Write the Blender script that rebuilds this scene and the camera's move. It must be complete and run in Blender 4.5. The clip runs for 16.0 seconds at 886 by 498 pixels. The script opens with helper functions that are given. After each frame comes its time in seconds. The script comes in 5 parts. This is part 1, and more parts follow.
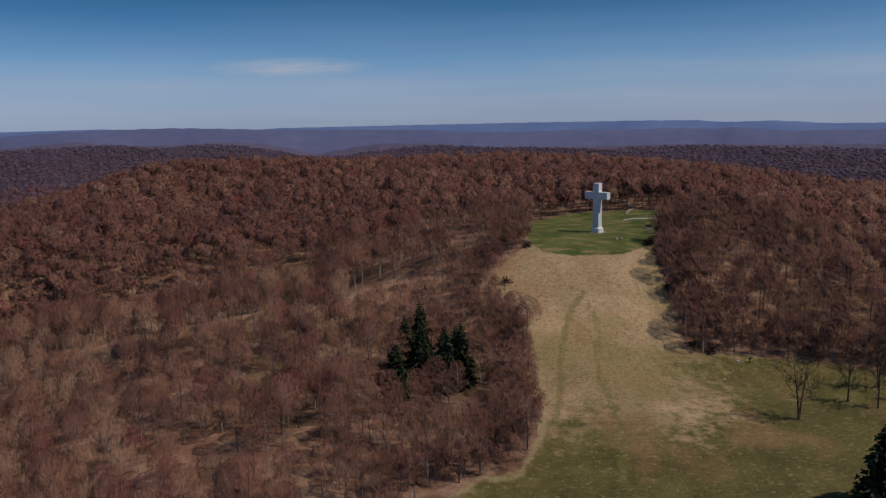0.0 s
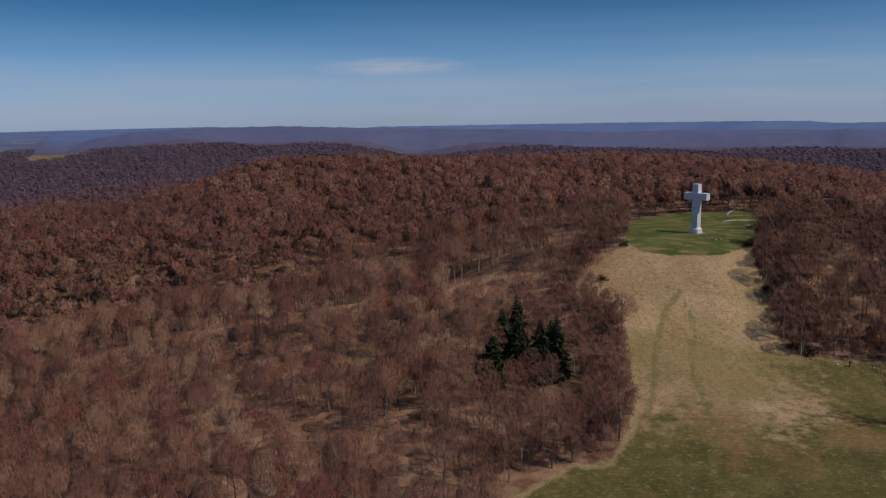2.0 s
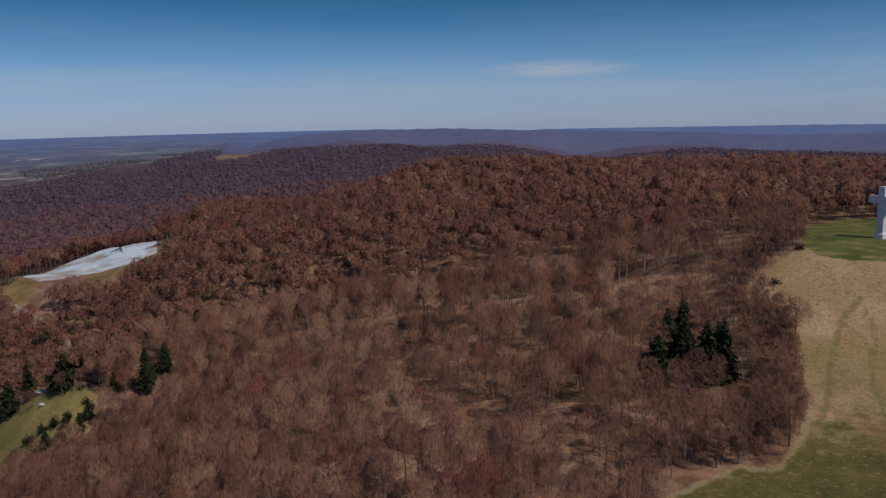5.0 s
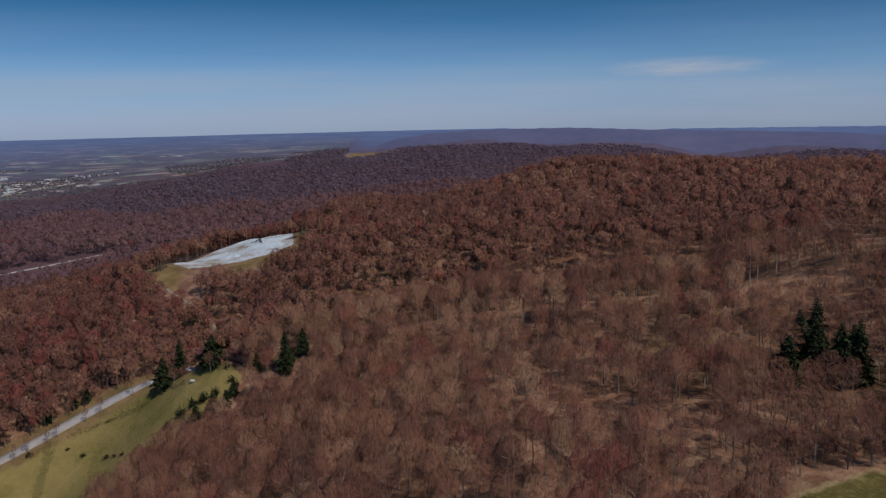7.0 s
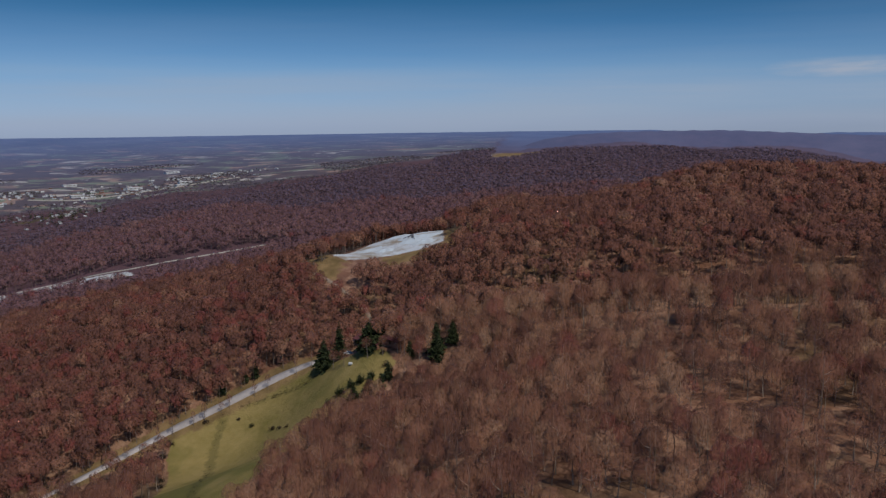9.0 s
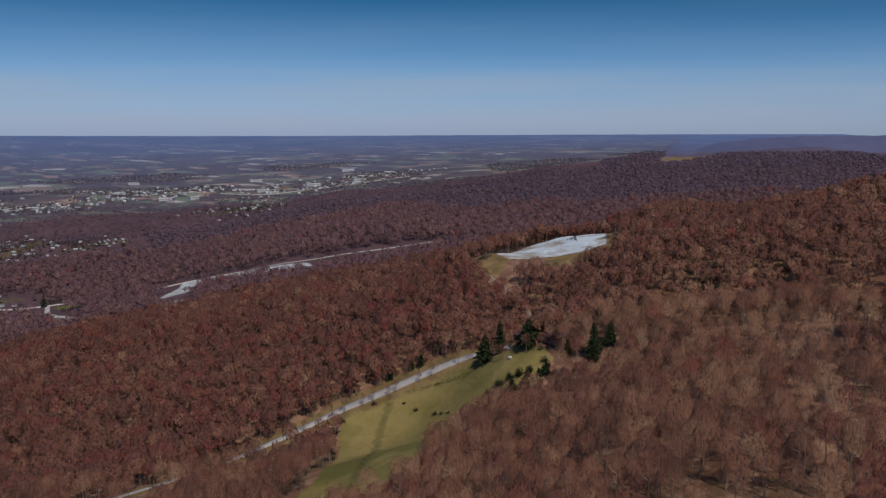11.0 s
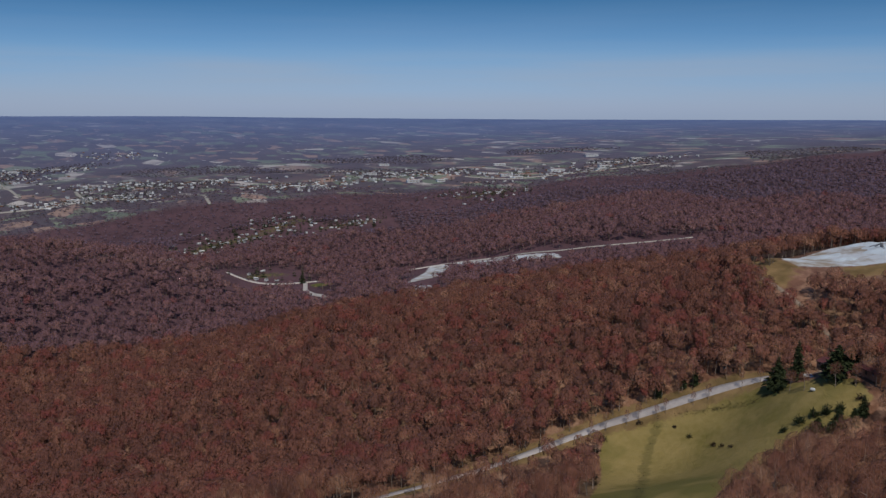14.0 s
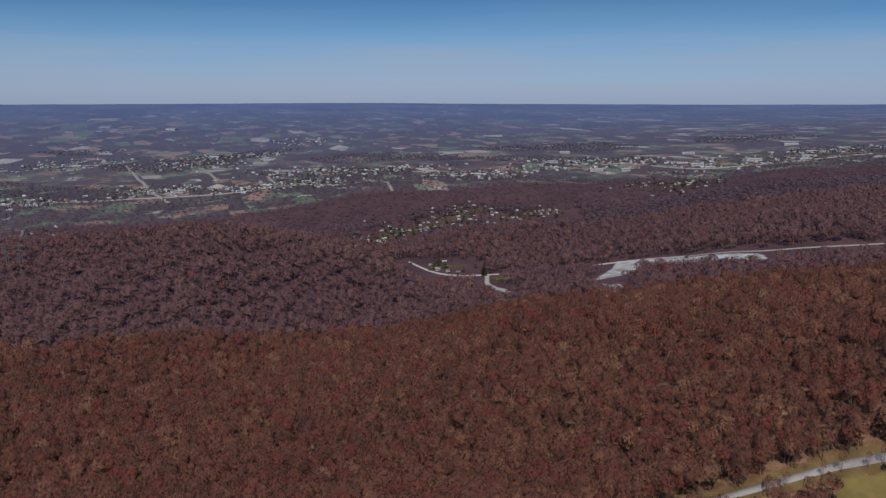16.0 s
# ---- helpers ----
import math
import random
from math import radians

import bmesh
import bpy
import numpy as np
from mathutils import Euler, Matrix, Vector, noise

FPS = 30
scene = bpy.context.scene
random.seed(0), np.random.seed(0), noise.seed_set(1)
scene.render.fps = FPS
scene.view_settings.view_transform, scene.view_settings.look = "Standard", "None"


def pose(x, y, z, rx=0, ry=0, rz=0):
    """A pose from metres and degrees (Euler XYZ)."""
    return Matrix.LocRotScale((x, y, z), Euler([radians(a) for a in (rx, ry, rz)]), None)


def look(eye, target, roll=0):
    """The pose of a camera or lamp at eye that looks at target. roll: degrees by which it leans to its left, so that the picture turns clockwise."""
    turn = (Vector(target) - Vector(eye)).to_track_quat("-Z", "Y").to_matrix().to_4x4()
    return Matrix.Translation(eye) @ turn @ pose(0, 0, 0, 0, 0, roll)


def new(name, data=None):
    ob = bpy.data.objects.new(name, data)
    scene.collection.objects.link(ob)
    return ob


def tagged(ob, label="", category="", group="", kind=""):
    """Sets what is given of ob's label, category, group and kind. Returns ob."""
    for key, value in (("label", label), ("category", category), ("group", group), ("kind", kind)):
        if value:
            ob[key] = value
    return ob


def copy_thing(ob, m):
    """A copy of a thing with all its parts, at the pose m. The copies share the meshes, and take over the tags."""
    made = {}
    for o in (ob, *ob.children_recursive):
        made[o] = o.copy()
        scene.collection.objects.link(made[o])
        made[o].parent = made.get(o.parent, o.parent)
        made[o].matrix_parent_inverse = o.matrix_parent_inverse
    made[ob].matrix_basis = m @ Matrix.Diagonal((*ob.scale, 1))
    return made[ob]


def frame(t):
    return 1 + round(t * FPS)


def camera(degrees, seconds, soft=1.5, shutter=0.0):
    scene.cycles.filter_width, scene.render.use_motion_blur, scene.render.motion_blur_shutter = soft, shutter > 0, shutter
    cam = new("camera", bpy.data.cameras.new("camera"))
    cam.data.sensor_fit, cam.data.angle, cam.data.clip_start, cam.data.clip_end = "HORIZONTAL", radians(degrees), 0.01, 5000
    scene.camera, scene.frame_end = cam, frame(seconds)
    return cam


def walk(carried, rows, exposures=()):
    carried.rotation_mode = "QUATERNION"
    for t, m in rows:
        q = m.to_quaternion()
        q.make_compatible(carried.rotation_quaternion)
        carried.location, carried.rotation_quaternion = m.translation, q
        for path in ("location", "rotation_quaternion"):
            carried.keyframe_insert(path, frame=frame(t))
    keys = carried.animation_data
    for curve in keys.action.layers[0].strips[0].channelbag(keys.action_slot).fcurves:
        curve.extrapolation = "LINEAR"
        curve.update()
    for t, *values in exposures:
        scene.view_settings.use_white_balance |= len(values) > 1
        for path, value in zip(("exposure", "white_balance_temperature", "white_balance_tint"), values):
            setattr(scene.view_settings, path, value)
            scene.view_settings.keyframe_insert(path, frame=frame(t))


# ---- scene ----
# ---- camera ----
cam = camera(55.72, 16.0, soft=1.35)
ROWS = [
    (0, 1.41, -0.76, 44.41, 0.33, -9.18, -1.24),
    (0.5, 1.64, -3.6, 44.87, 2.15, -9.22, -1.17),
    (1, 1.59, -6.06, 45.1, 3.74, -9.22, -1.12),
    (1.5, 1.25, -8.34, 45.03, 5.41, -9.18, -1.07),
    (2, 1.05, -10.35, 44.79, 6.98, -9.11, -1),
    (2.5, 0.83, -12.14, 44.47, 8.77, -9.04, -0.92),
    (3, 0.93, -13.56, 44.18, 10.46, -8.96, -0.87),
    (5.5, 0.59, -19.32, 43.65, 20.07, -8.75, -1.17),
    (6, 0.72, -21.62, 43.64, 22.12, -8.78, -1.2),
    (6.5, 0.84, -24.43, 43.6, 24.16, -8.72, -1.15),
    (7, 1.07, -27.64, 43.58, 26.26, -8.64, -1.02),
    (7.5, 1.23, -31.04, 43.75, 28.34, -8.58, -0.85),
    (8, 1.87, -34.89, 44.16, 30.75, -8.54, -0.68),
    (8.5, 3.61, -39, 44.78, 33.25, -8.53, -0.53),
    (9, 6.5, -43.61, 45.41, 36, -8.53, -0.46),
    (11.5, 18.95, -57.27, 47.68, 50.01, -8.48, 0.1),
    (12, 14.06, -56.39, 48.07, 52.67, -8.6, 0.12),
    (12.5, 5.88, -54.2, 48.27, 55.19, -8.78, 0.16),
    (13, -4.26, -51.47, 48.31, 58.05, -9.06, 0.28),
    (13.5, -14.93, -48.82, 48.28, 60.52, -9.3, 0.27),
    (14, -25.72, -46.83, 48.3, 63.26, -9.57, 0.22),
    (14.5, -36.12, -45.75, 48.39, 65.9, -9.79, 0.16),
    (15, -45.96, -45.53, 48.69, 69.02, -10.04, 0.1),
    (15.5, -54.68, -45.48, 49.23, 71.85, -10.26, 0.02),
    (16, -62.89, -45.59, 49.9, 75.19, -10.54, -0.16),
]
EXPOSURE, SKY_STRENGTH = -0.32, 0.112
walk(cam, [(t, pose(x, y, z, 90 + pitch, 0, yaw) @ pose(0, 0, 0, 0, 0, roll)) for t, x, y, z, yaw, pitch, roll in ROWS],
     exposures=[(0.0, EXPOSURE), (16.0, EXPOSURE)])

# ---- world and sun ----
SUN_AZ, SUN_EL = -110.0, 54.0          # degrees to the left of +y, and above the horizon
sun_way = Vector((-math.sin(radians(SUN_AZ)) * math.cos(radians(SUN_EL)), math.cos(radians(SUN_AZ)) * math.cos(radians(SUN_EL)), math.sin(radians(SUN_EL))))
sun = new("sun", bpy.data.lights.new("sun", "SUN"))
sun.data.energy, sun.data.angle, sun.data.color = 3.2, radians(0.6), (1.0, 0.90, 0.76)
sun.matrix_world = look((0, 0, 300), Vector((0, 0, 300)) - sun_way)


def nodes_of(tree):
    """Short hands for a node tree: add a node, link sockets."""
    def add(kind, **values):
        n = tree.nodes.new(kind)
        for key, value in values.items():
            if key == "operation":
                n.operation = value
            elif key == "blend_type":
                n.blend_type = value
            elif key == "data_type":
                n.data_type = value
            elif key == "attribute_name":
                n.attribute_name = value
            else:
                n.inputs[key.replace("_", " ")].default_value = value
        return n
    return add, tree.links.new


def sky_world():
    w = bpy.data.worlds.new("sky")
    scene.world = w
    w.use_nodes = True
    t = w.node_tree
    t.nodes.clear()
    add, link = nodes_of(t)
    sky = add("ShaderNodeTexSky")
    sky.sky_type, sky.sun_disc = "NISHITA", False
    sky.sun_elevation, sky.sun_rotation = radians(SUN_EL), radians(-SUN_AZ)
    sky.altitude, sky.air_density, sky.dust_density, sky.ozone_density = 700, 1.0, 0.4, 2.0
    where = add("ShaderNodeTexCoord")
    split = add("ShaderNodeSeparateXYZ")
    link(where.outputs["Generated"], split.inputs[0])
    # the deepening of the blue with height
    ramp = add("ShaderNodeValToRGB")
    ramp.color_ramp.elements[0].position, ramp.color_ramp.elements[0].color = 0.0, (0.43, 0.56, 1.02, 1)
    ramp.color_ramp.elements[1].position, ramp.color_ramp.elements[1].color = 0.15, (0.045, 0.25, 0.41, 1)
    e = ramp.color_ramp.elements.new(0.06)
    e.color = (0.32, 0.505, 0.82, 1)
    e = ramp.color_ramp.elements.new(0.6)
    e.color = (0.25, 0.42, 0.6, 1)
    link(split.outputs["Z"], ramp.inputs[0])
    tint = add("ShaderNodeMix", data_type="RGBA", blend_type="MULTIPLY")
    tint.inputs["Factor"].default_value = 1.0
    link(sky.outputs[0], tint.inputs["A"])
    link(ramp.outputs[0], tint.inputs["B"])
    # thin streaks of high cloud, long along the horizon
    stretch = add("ShaderNodeMapping", Scale=(2.2, 2.2, 34.0), Location=(0.4, 0.1, 0.0))
    link(where.outputs["Generated"], stretch.inputs[0])
    noise_c = add("ShaderNodeTexNoise", Scale=1.25, Detail=5.0, Roughness=0.5)
    link(stretch.outputs[0], noise_c.inputs["Vector"])
    thin = add("ShaderNodeMapRange", From_Min=0.24, From_Max=0.74, To_Min=0.0, To_Max=0.72)
    link(noise_c.outputs["Fac"], thin.inputs[0])
    # clouds keep to a band over the horizon
    band = add("ShaderNodeValToRGB")
    band.color_ramp.elements[0].position, band.color_ramp.elements[0].color = 0.0, (0.75, 0.75, 0.75, 1)
    band.color_ramp.elements[1].position, band.color_ramp.elements[1].color = 0.15, (0.04, 0.04, 0.04, 1)
    m = band.color_ramp.elements.new(0.042)
    m.color = (1, 1, 1, 1)
    m = band.color_ramp.elements.new(0.066)
    m.color = (0.22, 0.22, 0.22, 1)
    link(split.outputs["Z"], band.inputs[0])
    amount = add("ShaderNodeMath", operation="MULTIPLY")
    link(thin.outputs[0], amount.inputs[0])
    link(band.outputs[0], amount.inputs[1])
    # one lens-shaped cloud over the ridge
    offset = add("ShaderNodeVectorMath", operation="SUBTRACT")
    az, el = radians(10.3), radians(3.15)
    offset.inputs[1].default_value = (-math.sin(az) * math.cos(el), math.cos(az) * math.cos(el), math.sin(el))
    link(where.outputs["Generated"], offset.inputs[0])
    squash = add("ShaderNodeMapping", Scale=(1 / 0.105, 1 / 0.105, 1 / 0.0135))
    link(offset.outputs[0], squash.inputs[0])
    far = add("ShaderNodeVectorMath", operation="LENGTH")
    link(squash.outputs[0], far.inputs[0])
    lens = add("ShaderNodeMapRange", From_Min=1.05, From_Max=0.1, To_Min=0.0, To_Max=1.9)
    link(far.outputs["Value"], lens.inputs[0])
    wisp = add("ShaderNodeTexNoise", Scale=3.0, Detail=5.0)
    link(squash.outputs[0], wisp.inputs["Vector"])
    lens2 = add("ShaderNodeMath", operation="MULTIPLY")
    link(lens.outputs[0], lens2.inputs[0])
    link(wisp.outputs["Fac"], lens2.inputs[1])
    both = add("ShaderNodeMath", operation="MAXIMUM")
    link(amount.outputs[0], both.inputs[0])
    link(lens2.outputs[0], both.inputs[1])
    cloud = add("ShaderNodeMix", data_type="RGBA")
    cloud.inputs["B"].default_value = (3.5, 4.2, 5.4, 1)
    link(both.outputs[0], cloud.inputs["Factor"])
    link(tint.outputs["Result"], cloud.inputs["A"])
    back = add("ShaderNodeBackground", Strength=SKY_STRENGTH)
    link(cloud.outputs["Result"], back.inputs["Color"])
    out = add("ShaderNodeOutputWorld")
    link(back.outputs[0], out.inputs["Surface"])


sky_world()


# ---- materials ----
def material(name, roughness=0.9):
    m = bpy.data.materials.new(name)
    m.use_nodes = True
    m.node_tree.nodes.clear()
    add, link = nodes_of(m.node_tree)
    bsdf = add("ShaderNodeBsdfPrincipled", Roughness=roughness)
    bsdf.inputs["Specular IOR Level"].default_value = 0.25
    out = add("ShaderNodeOutputMaterial")
    link(bsdf.outputs[0], out.inputs["Surface"])
    return m, add, link, bsdf


def mix(add, link, fac, a, b):
    n = add("ShaderNodeMix", data_type="RGBA")
    for value, socket in ((fac, n.inputs["Factor"]), (a, n.inputs["A"]), (b, n.inputs["B"])):
        if isinstance(value, (int, float)):
            socket.default_value = value
        elif isinstance(value, tuple):
            socket.default_value = (*value, 1)
        else:
            link(value, socket)
    return n.outputs["Result"]


def place_noise(add, link, scale, detail=4.0, rough=0.55, stretch=None, low=0.35, high=0.65):
    """Noise in world metres, spread to 0..1."""
    geo = add("ShaderNodeNewGeometry")
    vec = geo.outputs["Position"]
    if stretch:
        m = add("ShaderNodeMapping", Scale=stretch)
        link(vec, m.inputs[0])
        vec = m.outputs[0]
    n = add("ShaderNodeTexNoise", Scale=scale, Detail=detail, Roughness=rough)
    link(vec, n.inputs["Vector"])
    r = add("ShaderNodeMapRange", From_Min=low, From_Max=high)
    link(n.outputs["Fac"], r.inputs[0])
    return r.outputs[0]


def attr(add, name):
    return add("ShaderNodeAttribute", attribute_name=name).outputs["Fac"]


def times(add, link, a, b):
    n = add("ShaderNodeMath", operation="MULTIPLY")
    for value, socket in ((a, n.inputs[0]), (b, n.inputs[1])):
        if isinstance(value, (int, float)):
            socket.default_value = value
        else:
            link(value, socket)
    return n.outputs[0]


def simple(name, colour, dark=None, scale=2.0, roughness=0.85, bump=0.0, metallic=0.0):
    """A plain material with two scales of wear in its colour."""
    m, add, link, bsdf = material(name, roughness)
    dark = dark or tuple(c * 0.72 for c in colour)
    c = mix(add, link, place_noise(add, link, scale), dark, colour)
    c = mix(add, link, times(add, link, place_noise(add, link, scale * 9), 0.35), c, tuple(c_ * 1.15 for c_ in colour))
    link(c, bsdf.inputs["Base Color"])
    bsdf.inputs["Metallic"].default_value = metallic
    if bump:
        b = add("ShaderNodeBump", Strength=bump, Distance=0.1)
        link(place_noise(add, link, scale * 5), b.inputs["Height"])
        link(b.outputs[0], bsdf.inputs["Normal"])
    return m


def ground_material():
    m, add, link, bsdf = material("land", 0.95)
    # woodland floor: dead leaves, tan and russet
    floor_c = mix(add, link, place_noise(add, link, 0.05), (0.115, 0.053, 0.035), (0.235, 0.118, 0.074))
    floor_c = mix(add, link, times(add, link, place_noise(add, link, 0.11, 6, 0.7, low=0.46, high=0.62), 0.75), floor_c, (0.46, 0.290, 0.200))
    floor_c = mix(add, link, times(add, link, place_noise(add, link, 0.6, 6), 0.35), floor_c, (0.30, 0.165, 0.105))
    floor_c = mix(add, link, times(add, link, place_noise(add, link, 0.016, low=0.5), 0.5), floor_c, (0.12, 0.10, 0.045))
    # far woods, seen as canopy from above, with mauve distance haze in the colour
    wood_haze_c = mix(add, link, place_noise(add, link, 0.02, 7, 0.65), (0.082, 0.047, 0.060), (0.132, 0.074, 0.092))
    # straw meadow with green showing through
    straw = mix(add, link, place_noise(add, link, 0.045, 5), (0.30, 0.185, 0.092), (0.50, 0.325, 0.185))
    straw = mix(add, link, times(add, link, place_noise(add, link, 0.5, 6, 0.7), 0.55), straw, (0.57, 0.44, 0.275))
    straw = mix(add, link, times(add, link, place_noise(add, link, 0.028, 6, low=0.48, high=0.62), 0.6), straw, (0.17, 0.148, 0.035))
    # mown lawn
    lawn = mix(add, link, place_noise(add, link, 0.07, 6), (0.050, 0.076, 0.016), (0.128, 0.140, 0.036))
    lawn = mix(add, link, times(add, link, place_noise(add, link, 0.12, 6, stretch=(1, 2.5, 1), low=0.50, high=0.64), 0.75), lawn, (0.30, 0.215, 0.095))
    # valley field, yellow green
    field = mix(add, link, place_noise(add, link, 0.03, 5), (0.165, 0.142, 0.036), (0.315, 0.245, 0.092))
    field = mix(add, link, times(add, link, place_noise(add, link, 0.35, 6), 0.3), field, (0.38, 0.30, 0.135))
    field = mix(add, link, times(add, link, place_noise(add, link, 0.018, 4, low=0.5, high=0.62), 0.7), field, (0.095, 0.105, 0.02))
    # quarry floor and gravel
    stone = mix(add, link, place_noise(add, link, 0.045, 7, 0.65, stretch=(1, 1.8, 1), low=0.4, high=0.56), (0.34, 0.30, 0.255), (0.58, 0.64, 0.72))
    khaki = mix(add, link, place_noise(add, link, 0.09, 6), (0.150, 0.105, 0.045), (0.29, 0.198, 0.095))
    # farmland of the plain: strips of field between dark woods, greyed with painted haze
    geo = add("ShaderNodeNewGeometry")
    def crops_of(scale, spin):
        """Fields of one size: a few pale, tan or green ones among dull grass and woods."""
        rot = add("ShaderNodeMapping", Rotation=(0, 0, spin), Scale=scale)
        link(geo.outputs["Position"], rot.inputs[0])
        cells = add("ShaderNodeTexVoronoi", Scale=1.0, Randomness=0.95)
        link(rot.outputs[0], cells.inputs["Vector"])
        pick = add("ShaderNodeSeparateColor")
        link(cells.outputs["Color"], pick.inputs[0])
        crops = add("ShaderNodeValToRGB")
        crops.color_ramp.interpolation = "CONSTANT"
        els = crops.color_ramp.elements
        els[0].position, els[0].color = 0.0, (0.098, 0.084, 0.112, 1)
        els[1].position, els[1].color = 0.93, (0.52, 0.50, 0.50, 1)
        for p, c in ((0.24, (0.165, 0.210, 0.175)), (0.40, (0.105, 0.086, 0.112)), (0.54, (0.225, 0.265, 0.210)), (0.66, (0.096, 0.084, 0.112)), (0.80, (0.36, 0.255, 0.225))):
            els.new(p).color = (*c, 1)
        link(pick.outputs[0], crops.inputs[0])
        return crops.outputs[0]

    # violet-grey cast of these woods stands in for haze over the plain
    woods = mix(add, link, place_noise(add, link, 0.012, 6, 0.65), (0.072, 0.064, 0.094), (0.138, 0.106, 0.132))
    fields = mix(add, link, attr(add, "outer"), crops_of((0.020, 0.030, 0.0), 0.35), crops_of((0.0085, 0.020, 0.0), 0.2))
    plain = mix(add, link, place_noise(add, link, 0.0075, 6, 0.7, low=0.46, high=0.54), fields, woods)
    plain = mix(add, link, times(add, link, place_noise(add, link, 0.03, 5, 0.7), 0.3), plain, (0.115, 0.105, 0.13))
    # scattered far farmsteads, pale dots
    dots_at = add("ShaderNodeMapping", Scale=(0.022, 0.022, 0.0))
    link(geo.outputs["Position"], dots_at.inputs[0])
    dots = add("ShaderNodeTexVoronoi", Scale=1.0, Randomness=1.0)
    link(dots_at.outputs[0], dots.inputs["Vector"])
    near_dot = add("ShaderNodeMapRange", From_Min=0.17, From_Max=0.10)
    link(dots.outputs["Distance"], near_dot.inputs[0])
    which = add("ShaderNodeSeparateColor")
    link(dots.outputs["Color"], which.inputs[0])
    some = add("ShaderNodeMath", operation="GREATER_THAN")
    link(which.outputs[1], some.inputs[0])
    some.inputs[1].default_value = 0.55
    plain = mix(add, link, times(add, link, times(add, link, near_dot.outputs[0], some.outputs[0]), attr(add, "outer")), plain, (0.55, 0.56, 0.58))
    # far hills and plain: distance haze painted into the colour as blue
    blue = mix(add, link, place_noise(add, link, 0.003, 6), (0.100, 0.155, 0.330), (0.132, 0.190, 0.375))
    # zones are edged by a little noise
    edge = place_noise(add, link, 0.25, 5, 0.7, low=0.3, high=0.7)

    def ragged(zone, soft=0.5):
        s = add("ShaderNodeMath", operation="MULTIPLY_ADD")
        link(edge, s.inputs[0])
        s.inputs[1].default_value = soft
        link(attr(add, zone), s.inputs[2])
        r = add("ShaderNodeMapRange", From_Min=0.5 + soft * 0.25, From_Max=0.5 + soft * 0.75)
        link(s.outputs[0], r.inputs[0])
        return r.outputs[0]

    c = mix(add, link, attr(add, "far_wood"), floor_c, wood_haze_c)
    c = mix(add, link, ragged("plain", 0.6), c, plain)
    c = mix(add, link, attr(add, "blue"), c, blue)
    sward = mix(add, link, place_noise(add, link, 0.09, 6, 0.7), (0.075, 0.070, 0.018), (0.175, 0.140, 0.045))
    straw = mix(add, link, ragged("green", 0.9), straw, sward)
    straw = mix(add, link, times(add, link, place_noise(add, link, 0.06, 5, stretch=(1.0, 0.7, 1), low=0.54, high=0.65), 0.42), straw, (0.36, 0.19, 0.095))
    c = mix(add, link, ragged("meadow", 0.4), c, straw)
    c = mix(add, link, times(add, link, ragged("track", 0.5), 0.65), c, (0.175, 0.150, 0.045))
    c = mix(add, link, times(add, link, ragged("brim", 0.9), 0.6), c, (0.46, 0.36, 0.20))
    c = mix(add, link, times(add, link, attr(add, "scar"), 0.8), c, (0.50, 0.41, 0.31))
    # tufts
    tufts = times(add, link, times(add, link, place_noise(add, link, 1.1, 8, 0.8, low=0.5, high=0.62), attr(add, "meadow")), 0.7)
    c = mix(add, link, tufts, c, (0.095, 0.082, 0.022))
    bleached = times(add, link, times(add, link, place_noise(add, link, 0.7, 8, 0.8, stretch=(1, 1.6, 1), low=0.54, high=0.66), attr(add, "meadow")), 0.6)
    c = mix(add, link, bleached, c, (0.50, 0.40, 0.23))
    c = mix(add, link, ragged("lawn", 0.3), c, lawn)
    c = mix(add, link, ragged("field", 0.3), c, field)
    c = mix(add, link, times(add, link, ragged("rut", 0.8), 0.42), c, (0.062, 0.066, 0.020))
    c = mix(add, link, ragged("khaki", 0.6), c, khaki)
    c = mix(add, link, ragged("stone", 0.25), c, stone)
    link(c, bsdf.inputs["Base Color"])
    b = add("ShaderNodeBump", Strength=0.6, Distance=0.5)
    link(place_noise(add, link, 0.45, 8, 0.75), b.inputs["Height"])
    link(b.outputs[0], bsdf.inputs["Normal"])
    return m


